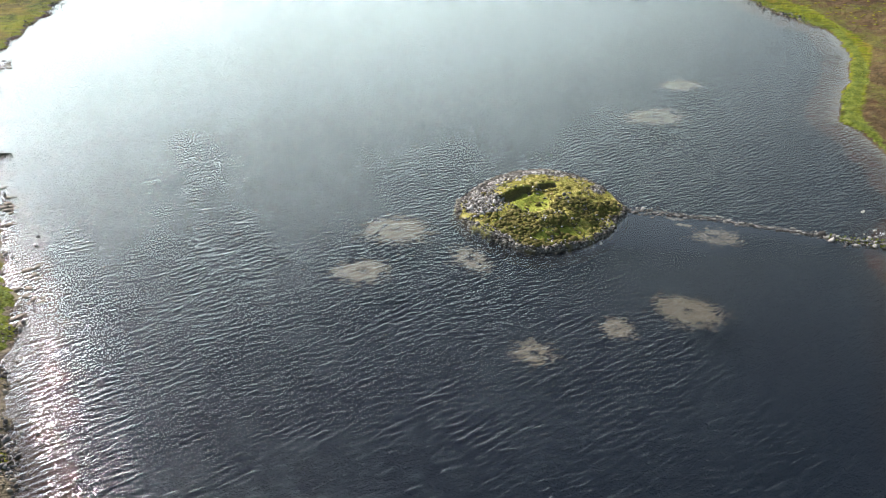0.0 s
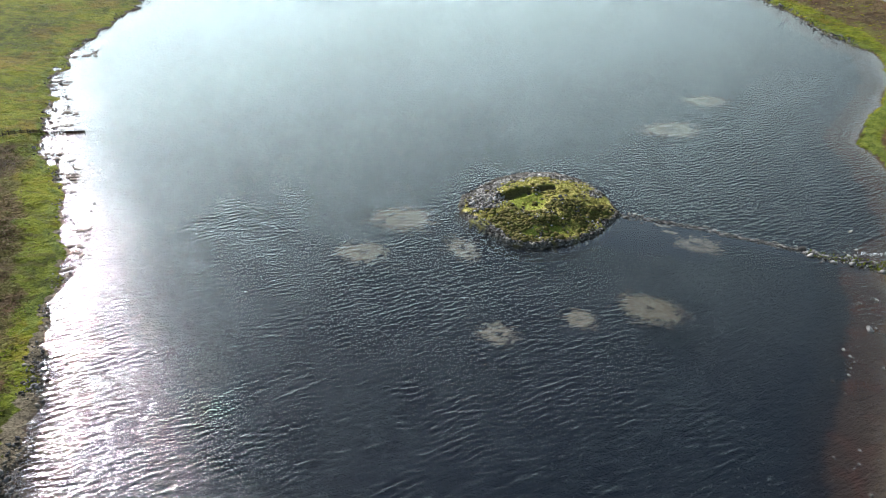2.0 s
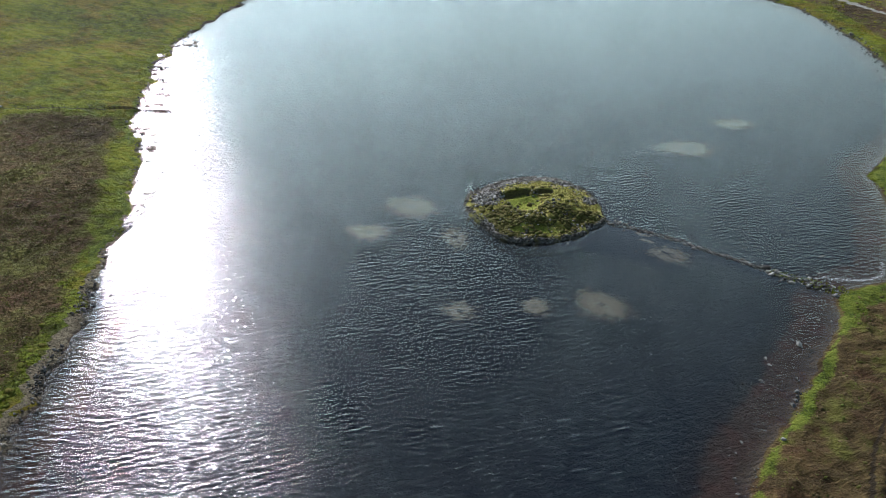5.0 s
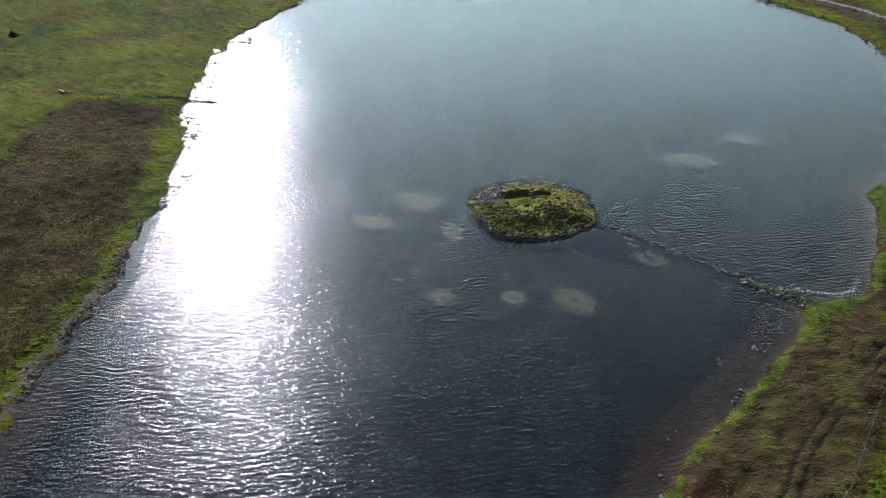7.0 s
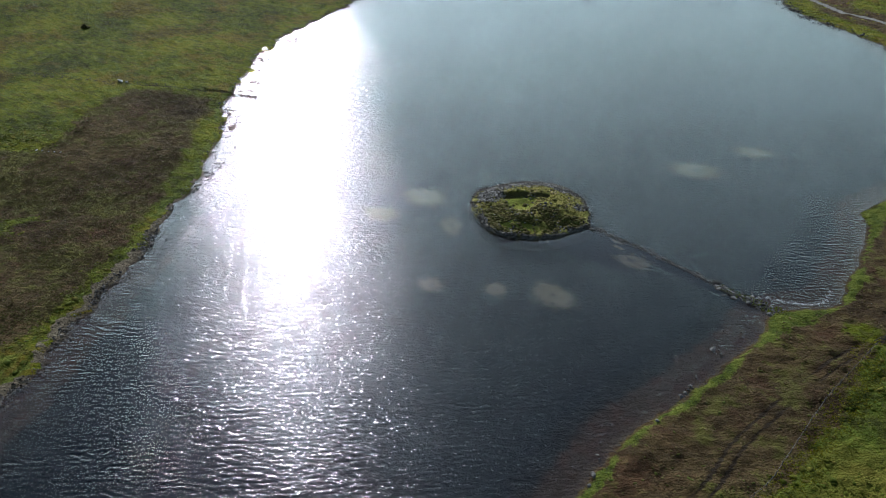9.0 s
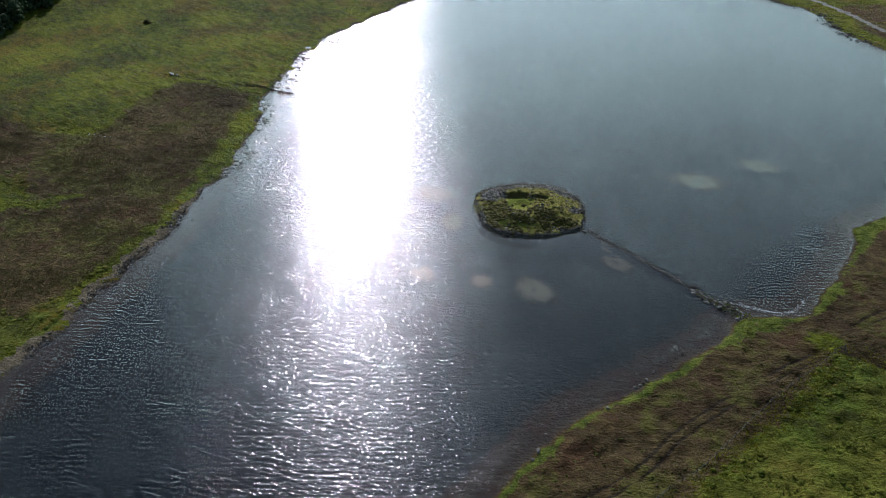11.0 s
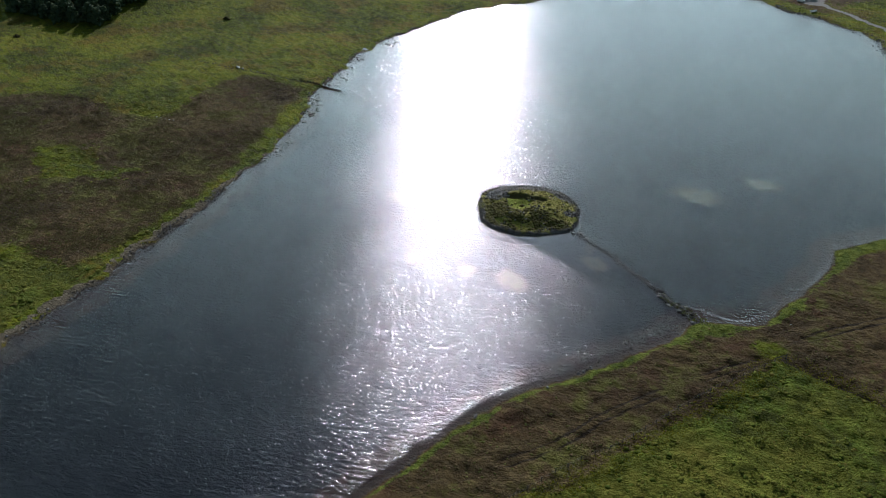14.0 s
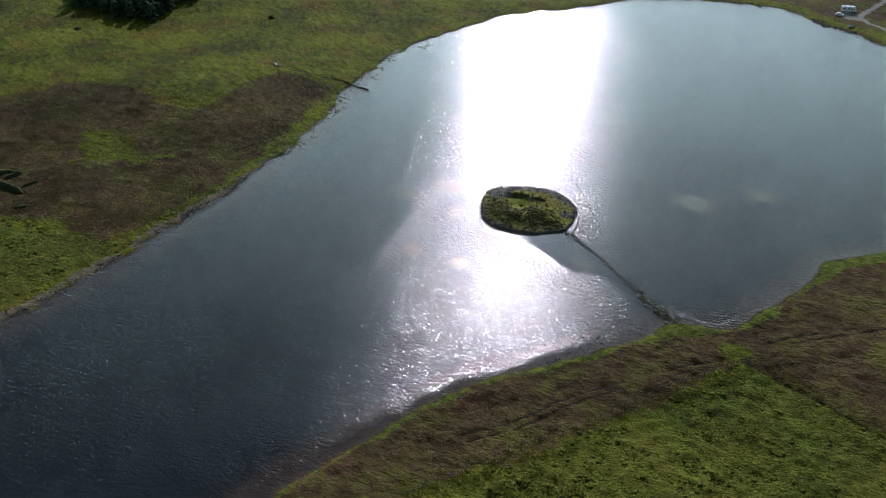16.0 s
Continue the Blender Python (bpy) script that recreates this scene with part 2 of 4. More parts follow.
M_HEATHER = tuft_material("heather_tufts", (0.075, 0.053, 0.024), (0.12, 0.083, 0.038), (0.16, 0.112, 0.058), (0.11, 0.115, 0.025), (0.07, 0.10, 0.015), through_light=0.35)
M_MOOR = tuft_material("moor_heather", (0.068, 0.051, 0.022), (0.108, 0.082, 0.032), (0.14, 0.108, 0.042), (0.12, 0.12, 0.027), (0.092, 0.118, 0.02), through_light=0.4)
M_GRASS = tuft_material("grass_tussocks", (0.14, 0.148, 0.01), (0.21, 0.22, 0.014), (0.29, 0.275, 0.02), (0.27, 0.20, 0.03))
M_LUSH = tuft_material("shore_turf", (0.09, 0.115, 0.014), (0.145, 0.18, 0.02), (0.215, 0.225, 0.036))
M_ISLET_GRASS = tuft_material("islet_grass", (0.19, 0.17, 0.045), (0.28, 0.265, 0.058), (0.37, 0.33, 0.09), (0.45, 0.365, 0.16), through_light=0.45)
M_TUSSOCK = tuft_material("islet_tussock", (0.075, 0.068, 0.022), (0.12, 0.105, 0.03), (0.17, 0.145, 0.045), (0.10, 0.115, 0.022), through_light=0.25)
M_RUSH = tuft_material("rush_clumps", (0.09, 0.12, 0.014), (0.14, 0.168, 0.02), (0.20, 0.20, 0.03), (0.20, 0.165, 0.036))
M_WEED = tuft_material("pond_weed", (0.10, 0.10, 0.075), (0.155, 0.148, 0.12), (0.23, 0.215, 0.185), through_light=0.05)
M_LEAF = tuft_material("conifer_foliage", (0.07, 0.105, 0.06), (0.10, 0.15, 0.08), (0.15, 0.19, 0.09))
M_SCRUB = tuft_material("scrub_foliage", (0.075, 0.07, 0.03), (0.11, 0.10, 0.04), (0.14, 0.125, 0.055))
M_BARK = plain_material("bark", (0.09, 0.065, 0.045), 0.9, 12)
M_WOOD = plain_material("weathered_wood", (0.13, 0.12, 0.105), 0.85, 15, 0.4)
M_DARKWOOD = plain_material("wet_dark_wood", (0.045, 0.038, 0.032), 0.7, 15, 0.4)
M_WIRE = plain_material("fence_wire", (0.20, 0.19, 0.175), 0.8, 5, 0.2, 0.0)
M_MUD = plain_material("wet_mud", (0.12, 0.10, 0.075), 0.75, 3, 0.5)
M_TURF = plain_material("dark_turf_wall", (0.05, 0.062, 0.026), 0.95, 3, 0.5)
M_WHITE = plain_material("white_paint", (0.8, 0.8, 0.79), 0.35, 2, 0.05)
M_GLASS = plain_material("dark_window_glass", (0.03, 0.035, 0.04), 0.08, 2, 0.1)
M_RUBBER = plain_material("tyre_rubber", (0.02, 0.02, 0.02), 0.8, 10)
M_STEEL = plain_material("wheel_steel", (0.5, 0.5, 0.5), 0.35, 5, 0.2, 0.9)
M_RED = plain_material("red_lens", (0.35, 0.02, 0.015), 0.3, 5, 0.1)
M_GREY = plain_material("grey_plastic", (0.18, 0.18, 0.19), 0.5, 5, 0.1)
M_FOAM = plain_material("foam", (0.75, 0.76, 0.76), 0.8, 4, 0.2)


# ---- plan: noise, outlines and heights ----
def lattice(i, j, seed):
    v = np.sin(i * 127.1 + j * 311.7 + seed * 74.7) * 43758.5453
    return v - np.floor(v)


def soft_noise(x, y, size, seed=0, octaves=1):
    """Smooth noise from -1 to 1 of features about size metres across."""
    x, y = np.asarray(x, float), np.asarray(y, float)
    total, amp, norm = 0.0, 1.0, 0.0
    for o in range(octaves):
        u, v = x / size, y / size
        i, j = np.floor(u), np.floor(v)
        fu, fv = u - i, v - j
        fu, fv = fu * fu * (3 - 2 * fu), fv * fv * (3 - 2 * fv)
        a = lattice(i, j, seed + o) * (1 - fu) + lattice(i + 1, j, seed + o) * fu
        b = lattice(i, j + 1, seed + o) * (1 - fu) + lattice(i + 1, j + 1, seed + o) * fu
        total = total + amp * (2 * (a * (1 - fv) + b * fv) - 1)
        norm, amp, size = norm + amp, amp * 0.5, size * 0.5
    return total / norm


def smooth(v, lo, hi):
    s = np.clip((v - lo) / (hi - lo), 0, 1)
    return s * s * (3 - 2 * s)


def spline(points, n=5, closed=True):
    """A smooth line through points, n steps a span."""
    p = np.array(points, float)
    if closed:
        p = np.vstack([p[-1], p, p[0], p[1]])
    else:
        p = np.vstack([2 * p[0] - p[1], p, 2 * p[-1] - p[-2]])
    out = []
    for a, b, c, d in zip(p, p[1:], p[2:], p[3:]):
        for s in np.arange(n) / n:
            out.append(0.5 * (2 * b + (c - a) * s + (2 * a - 5 * b + 4 * c - d) * s * s + (3 * b - a - 3 * c + d) * s ** 3))
    if not closed:
        out.append(p[-2])
    return np.array(out)


def line_distance(x, y, line, closed=False):
    """Distance to a line of points."""
    q = np.vstack([line, line[:1]]) if closed else np.asarray(line, float)
    best = np.full(np.shape(x), 1e9)
    for (ax, ay), (bx, by) in zip(q, q[1:]):
        dx, dy = bx - ax, by - ay
        s = np.clip(((x - ax) * dx + (y - ay) * dy) / (dx * dx + dy * dy + 1e-9), 0, 1)
        best = np.minimum(best, (x - ax - s * dx) ** 2 + (y - ay - s * dy) ** 2)
    return np.sqrt(best)


def inside(x, y, line):
    """Whether points lie inside a closed line."""
    odd = np.zeros(np.shape(x), bool)
    for (ax, ay), (bx, by) in zip(line, np.roll(line, -1, 0)):
        if ay != by:
            odd ^= ((ay > y) != (by > y)) & (x < (bx - ax) * (y - ay) / (by - ay) + ax)
    return odd


def signed(x, y, line):
    """Distance to a closed line, negative inside."""
    return np.where(inside(x, y, line), -1, 1) * line_distance(x, y, line, True)


EAST_SHORE = [(150, -235), (122, -172), (100, -118), (84, -88), (76, -74), (71, -62), (65, -48), (63, -36), (62, -27), (60, -14), (59, -4), (55.5, 4),
              (57, 10.5), (60.5, 17), (58, 26), (53, 39), (48, 49), (42, 58), (41, 70), (42, 84), (41, 102), (35, 123), (27, 130), (17, 139), (8, 150)]
NORTH_SHORE = [(-4, 162), (-28, 180), (-58, 187), (-72, 191), (-92, 203), (-122, 199), (-143, 194), (-162, 193), (-178, 179), (-188, 159), (-196, 124), (-187, 80)]
WEST_SHORE = [(-184, 48), (-174, 30), (-160, 6), (-139, -19), (-127, -28), (-110, -41), (-97, -49), (-90, -51), (-78, -57.5), (-66, -65), (-55, -72), (-42, -83),
              (-33, -89), (-25, -96), (-18, -103), (-11, -110), (1, -121), (12, -132), (21, -144), (42, -176), (70, -225), (110, -262)]
SHORE = spline(EAST_SHORE + NORTH_SHORE + WEST_SHORE, 4)
CAUSEWAY = spline([(12.5, -3.2), (20, -0.6), (30, 1.5), (38, 2.9), (45, 3.8), (51, 5.2), (57, 6.8)], 6, False)
WEST_HEATH = np.array([(-112, -172), (-118, -154), (-125, -142), (-120, -129), (-100, -112), (-92, -100), (-106, -90), (-128, -70), (-119, -60), (-105, -51), (-88, -60), (-60, -76), (-30, -98),
                       (-14, -113), (-10, -124), (-22, -136), (-30, -160), (-60, -190)], float)
FIELD_EDGE = [(89, -62), (87, -45), (84, -32), (81, -19), (78, -5), (75, 5), (72, 13)]
FIELD = np.array(FIELD_EDGE + [(81, 19), (90, 23), (99, 28), (140, 48), (260, 60), (260, -140), (112, -140), (97, -85)], float)
EAST_HEATH = np.array([(50, -160), (46, 60), (46, 115), (30, 142), (10, 162), (-20, 190), (40, 320), (330, 320), (330, -200)], float)
RUTS = [spline([(79, -60), (78, -41), (74.5, -29), (73.2, -20), (72, -11), (71, 3), (71, 14), (68, 28), (69, 52)], 4, False) + (k, 0.2 * k) for k in (-0.9, 0.9)]
MOOR_FENCE = np.array([(-152, -92), (-126, -63.5), (-108, -45.5)], float)
DYKE = np.array([(72, 14), (81, 19), (90, 23.5), (99, 28), (140, 48)], float)
ROAD = spline([(-60, 205), (-90, 214), (-123, 217), (-135, 216.5), (-144, 219), (-152, 231), (-164, 251), (-180, 280)], 4, False)
ROAD_EAST = spline([(-60, 205), (-38, 206), (-18, 200), (10, 190), (60, 178)], 4, False)


def shore_distance(x, y):
    d = signed(x, y, SHORE)
    ragged = 0.9 * soft_noise(x, y, 7, 3, 2) + 0.55 * soft_noise(x, y, 2.2, 8, 2)
    west = smooth(-x, 60, 90) * smooth(y, -75, -55)
    ragged = ragged + west * (2.6 * soft_noise(x, y, 6, 21, 2) + 1.0 * soft_noise(x, y, 2.6, 22))
    south = smooth(-y, 55, 70) * smooth(40 - x, 0, 10) * (1 - west)
    ragged = ragged + south * (1.3 * soft_noise(0.6 * x + 0.6 * y, 1.5 * x - 1.5 * y, 8, 23, 2) + 0.8 * soft_noise(x, y, 2.0, 24))
    return d + ragged * smooth(45 - np.abs(d), 0, 20)


def ground_height(x, y, d=None):
    """Height of the moor over the water, and of the bed under it."""
    d = shore_distance(x, y) if d is None else d
    bank = 0.42 * smooth(d, -0.1, 1.6) + 0.018 * np.clip(d, 0, 120) + 0.035 * np.clip(d - 90, 0, 2000)
    bank = bank + (0.3 * soft_noise(x, y, 9, 5, 3) + 0.3 * soft_noise(x, y, 4.0, 9, 2) + (0.26 + 0.16 * (x > 56)) * soft_noise(x, y, 1.9, 6, 2)) * smooth(d, 0.6, 4) + 1.2 * soft_noise(x, y, 60, 7) * smooth(d, 8, 60)
    bed = -np.clip(0.045 - d * 0.09, 0.03, 2.6)
    return np.where(d > 0, np.maximum(bank, 0.02), bed)


def fast_mesh(name, verts, tris):
    """A mesh from arrays of places and triangles (or quads)."""
    verts, tris = np.asarray(verts, np.float32), np.asarray(tris, np.int32)
    me = bpy.data.meshes.new(name)
    k = tris.shape[1]
    me.vertices.add(len(verts))
    me.vertices.foreach_set("co", verts.ravel())
    me.loops.add(tris.size)
    me.loops.foreach_set("vertex_index", tris.ravel())
    me.polygons.add(len(tris))
    me.polygons.foreach_set("loop_start", np.arange(0, tris.size, k, dtype=np.int32))
    me.polygons.foreach_set("loop_total", np.full(len(tris), k, np.int32))
    me.update(calc_edges=True)
    return me


def grid_mesh(name, xs, ys, z):
    nx, ny = len(xs), len(ys)
    gx, gy = np.meshgrid(xs, ys)
    idx = np.arange(nx * ny).reshape(ny, nx)
    quads = np.stack([idx[:-1, :-1], idx[:-1, 1:], idx[1:, 1:], idx[1:, :-1]], -1).reshape(-1, 4)
    me = fast_mesh(name, np.stack([gx, gy, z], -1).reshape(-1, 3), quads)
    me.polygons.foreach_set("use_smooth", np.ones(len(quads), bool))
    return me


def put_attribute(me, name, values):
    a = me.attributes.new(name, "FLOAT", "POINT")
    a.data.foreach_set("value", np.asarray(values, np.float32).ravel())


def zones(x, y, d):
    """Where heather, meadow, bright turf, gravel, tracks and deep water lie, from 0 to 1."""
    wob = 3 * soft_noise(x, y, 14, 11, 3) + 1.6 * soft_noise(x, y, 3, 12, 2)
    heath = smooth(-signed(x, y, WEST_HEATH) + 0.9 * wob, -3.5, 3.5)
    east = smooth(-signed(x, y, EAST_HEATH), -1, 1)
    field = smooth(-signed(x, y, FIELD) + 0.7 * wob, -1.5, 1.5)
    heath = np.maximum(heath, east * (1 - field))
    blob = np.exp(-(((x + 70) * 0.8 + (y + 129) * 0.6) / 17) ** 2 - ((-(x + 70) * 0.6 + (y + 129) * 0.8) / 9) ** 2)
    crossing = np.exp(-((x - 69) / 5) ** 2 - ((y - 14) / 6) ** 2)
    heath = heath * (1 - smooth(blob + 0.5 * wob / 3, 0.35, 0.7)) * (1 - 0.7 * smooth(crossing + 0.1 * wob, 0.4, 0.8))
    far = smooth(y, 140, 170) * smooth(d, 6, 14)
    heath = np.maximum(heath, far * smooth(soft_noise(x, y, 40, 31, 2), -0.1, 0.25))
    wide = 1.2 + 1.6 * soft_noise(x, y, 9, 13, 2) + 1.4 * ((x > -45) & (x < 30) & (y < -10)) + 1.0 * smooth(-x, 55, 75) * smooth(x, -110, -95) * (y < 0) + 2.0 * smooth(y, 50, 60) * (x > 0)
    wide = wide + 3.5 * np.exp(-((x - 62) / 6) ** 2 - ((y - 6) / 7) ** 2)
    lush = smooth(d, 0.2 + 1.4 * ((x > -45) & (x < 30) & (y < -10)), 0.9 + 1.8 * ((x > -45) & (x < 30) & (y < -10))) * (1 - smooth(d, wide, wide + 1.6)) * (0.55 + 0.45 * smooth(-y + 30 * (x > 20), -30, 10) + 0.3 * (y > 40) * (x > 20))
    west = (x < 30) & (y < -10)
    lush = lush * np.where(west, smooth(soft_noise(x, y, 5, 14, 2), -0.35, 0.15), 1)
    beach = smooth(x, -50, -30)
    stony = np.where(west, 1 - smooth(np.abs(d - 0.1 - 1.0 * beach), 0.4 + 0.8 * beach, 1.1 + 1.0 * beach), 0.5 * (1 - smooth(np.abs(d), 0.2, 0.5)))
    stony = stony * smooth(soft_noise(x, y, 3, 17, 2) + 0.05 * west + 0.35 * beach * west, -0.2, 0.3)
    rut = np.maximum.reduce([1 - smooth(line_distance(x, y, r), 0.15, 0.6) for r in RUTS])
    rut = np.maximum(rut * (0.7 + 0.3 * soft_noise(x, y, 6, 19)), 0.75 * (1 - smooth(line_distance(x, y, DYKE), 0.2, 0.7)))
    rut = np.maximum(rut, 0.65 * (1 - smooth(line_distance(x, y, MOOR_FENCE), 0.25, 0.9)))
    path = np.maximum(1 - smooth(line_distance(x, y, ROAD), 1.1, 1.7), 1 - smooth(line_distance(x, y, ROAD_EAST), 1.0, 1.6))
    path = np.maximum(path, 1 - smooth(np.hypot((x + 147) / 8, (y - 215) / 6), 0.8, 1.0))
    return {"heath": heath, "meadow": np.maximum(field, smooth(-signed(x, y, np.array([(-30, -170), (-8, -118), (20, -148), (20, -190)], float)), -3, 3)),
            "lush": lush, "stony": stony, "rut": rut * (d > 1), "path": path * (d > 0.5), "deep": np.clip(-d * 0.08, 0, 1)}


def steps(*spans):
    """Grid lines: (start, end, step) one after another."""
    return np.concatenate([np.arange(a, b, s) for a, b, s in spans])


# ---- ground and water ----
GX = steps((-3000, -600, 300), (-600, -280, 20), (-280, -130, 2.0), (-130, 56, 1.0), (56, 130, 0.5), (130, 150, 1.0), (150, 300, 5), (300, 600, 30), (600, 3001, 300))
GY = steps((-3000, -600, 300), (-600, -280, 20), (-280, -190, 3.0), (-190, -90, 1.0), (-90, 40, 0.5), (40, 120, 1.0), (120, 260, 1.4), (260, 330, 5), (330, 600, 30), (600, 3001, 300))
gx, gy = np.meshgrid(GX, GY)
gd = shore_distance(gx, gy)
gz = ground_height(gx, gy, gd)
gzones = zones(gx, gy, gd)
gz = gz - 0.16 * gzones["rut"]
ground = new("ground", grid_mesh("ground", GX, GY, gz))
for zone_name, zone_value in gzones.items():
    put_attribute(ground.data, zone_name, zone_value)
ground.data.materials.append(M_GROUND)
tagged(ground, "rolling moorland of brown heather and green grass around a loch", "moor", kind="structure")


def ground_at(x, y):
    """Height of the built ground sheet."""
    x, y = np.atleast_1d(np.asarray(x, float)), np.atleast_1d(np.asarray(y, float))
    i = np.clip(np.searchsorted(GX, x) - 1, 0, len(GX) - 2)
    j = np.clip(np.searchsorted(GY, y) - 1, 0, len(GY) - 2)
    u, v = (x - GX[i]) / (GX[i + 1] - GX[i]), (y - GY[j]) / (GY[j + 1] - GY[j])
    return (gz[j, i] * (1 - u) + gz[j, i + 1] * u) * (1 - v) + (gz[j + 1, i] * (1 - u) + gz[j + 1, i + 1] * u) * v


CREST = radians(55)
wu, wv = np.meshgrid(steps((-330, 300, 0.6)), steps((-300, -170, 0.5), (-170, 60, 0.2), (60, 330, 0.4)))
wx, wy = wu * math.cos(CREST) - wv * math.sin(CREST), wu * math.sin(CREST) + wv * math.cos(CREST)
LEE = np.array([(13, -3), (30, 1), (55, 5), (66, -20), (68, -62), (54, -54), (36, -41), (18, -28), (4, -24.5), (8, -14)], float)
off_shore = line_distance(wx[::8, ::4], wy[::8, ::4], SHORE, True)
wet = inside(wx[::8, ::4], wy[::8, ::4], SHORE)
wet = np.kron(wet | (off_shore < 7), np.ones((8, 4)))[:wx.shape[0], :wx.shape[1]].astype(bool)
off_shore = np.kron(off_shore, np.ones((8, 4)))[:wx.shape[0], :wx.shape[1]]
grid = np.arange(wx.size).reshape(wx.shape)
quads = np.stack([grid[:-1, :-1], grid[:-1, 1:], grid[1:, 1:], grid[1:, :-1]], -1)[wet[:-1, :-1]]
used = np.unique(quads)
wx, wy, wu, wv, off_shore = (a.ravel()[used] for a in (wx, wy, wu, wv, off_shore))
quads = np.searchsorted(used, quads)
STILL = np.array([(12, -2), (20, -1), (30, 1.3), (45, 3.6), (57, 6), (66, -2), (66, -45), (64, -41), (61, -30), (59, -20), (56, -11), (54.5, -3), (50, 0.5), (45, 1.5), (36, -3.2), (33, -8.6), (28, -10.2), (21.6, -13), (12.5, -15.5), (9, -20), (6, -12)], float)
close = off_shore < 9
off_shore[close] = line_distance(wx[close], wy[close], SHORE, True)
calm = smooth(-signed(wx, wy, LEE) + 3.0 * soft_noise(wx, wy, 9, 41, 2), -1, 11)
still = smooth(-signed(wx, wy, STILL) + 1.2 * soft_noise(wx, wy, 4, 42, 2), -1.5, 1.5)
still = still * (1 - 0.75 * smooth(wx + 2 * soft_noise(wx, wy, 5, 44, 2), 26, 34) * smooth(line_distance(wx, wy, CAUSEWAY), 1.5, 4.5))
still = np.maximum(still, np.where(wx > 30, 0.45 + 0.5 * (wy < 0), 0.15 + 0.6 * smooth(wx, -60, -35) * (wy < 0)) * (1 - smooth(off_shore + 1.4 * soft_noise(wx, wy, 4, 45, 2), 0.6, np.where(wx > 30, 3.4, 4.6))))
# short wind waves of many lengths, their crests lying across the wind
rng = np.random.default_rng(3)
swell = np.zeros(wx.shape)
for _ in range(24):
    length, turn = rng.uniform(0.65, 1.3), rng.normal(0, 0.45)
    swell += 0.0062 * length * np.sin(6.2832 / length * (wv * math.cos(turn) + wu * math.sin(turn)) + rng.uniform(0, 6.283) + 1.2 * soft_noise(wx, wy, 11, rng.integers(99)))
swell = (swell + 7.0 * swell * np.abs(swell)) * (1 - 0.95 * calm) * (1 - 0.95 * still) * (1 + 0.25 * soft_noise(wx, wy, 16, 47, 2)) * (1 - 0.45 * smooth(wv, 10, 90))
water = new("water", fast_mesh("water", np.stack([wx, wy, swell], -1), quads))
water.data.polygons.foreach_set("use_smooth", np.ones(len(quads), bool))
put_attribute(water.data, "calm", still)
put_attribute(water.data, "lee", np.maximum(calm, 0.45 * smooth(wv, 50, 170)))
water.data.materials.append(M_WATER)
tagged(water, "wind-rippled dark loch water with sun glare", "water", kind="structure")


# ---- small shapes to scatter ----
def part(name, bm, material, parent=None, label=""):
    """Links a bmesh as one mesh object under a thing or a part."""
    me = bpy.data.meshes.new(name)
    bm.to_mesh(me)
    bm.free()
    me.materials.append(material)
    ob = new(name, me)
    ob.parent = parent
    return tagged(ob, label)


def mesh_part(name, me, parent, at=None, label=""):
    ob = new(name, me)
    ob.parent = parent
    if at is not None:
        ob.matrix_basis = at
    return tagged(ob, label)


def box(bm, size, at=(0, 0, 0), bevel=0.0, turn=None):
    """A bevelled box added to bm."""
    m = Matrix.Translation(at) @ (turn or Matrix()) @ Matrix.Diagonal((*size, 1))
    made = bmesh.ops.create_cube(bm, size=1.0, matrix=m)
    if bevel:
        edges = {e for v in made["verts"] for e in v.link_edges}
        bmesh.ops.bevel(bm, geom=list(edges), offset=bevel, segments=2, affect="EDGES", profile=0.5)
    return bm


def rod(bm, a, b, r0, r1, sides=7):
    """A tapered round bar from a to b."""
    a, b = Vector(a), Vector(b)
    m = Matrix.Translation((a + b) / 2) @ (b - a).to_track_quat("Z", "Y").to_matrix().to_4x4()
    bmesh.ops.create_cone(bm, cap_ends=True, segments=sides, radius1=r0, radius2=r1, depth=(b - a).length, matrix=m)
    return bm


def ball(subdiv):
    bm = bmesh.new()
    bmesh.ops.create_icosphere(bm, subdivisions=subdiv, radius=1.0)
    v = np.array([p.co[:] for p in bm.verts])
    f = np.array([[p.index for p in q.verts] for q in bm.faces])
    bm.free()
    return v, f


def rock_shape(seed, subdiv=1, rough=0.28, flat=0.65, low=0.4):
    """A broken stone: a ball with random planes cut off."""
    rng = np.random.default_rng(seed)
    v, f = ball(subdiv)
    for _ in range(12):
        n = rng.normal(size=3)
        n /= np.linalg.norm(n)
        cut = rng.uniform(low, low + 0.35)
        over = np.maximum(v @ n - cut, 0)
        v = v - over[:, None] * n
    v = v * (1 + rough * rng.uniform(-0.5, 0.5, (len(v), 1))) * rng.uniform(0.75, 1.25, 3) * (1, 1, flat)
    return v, f


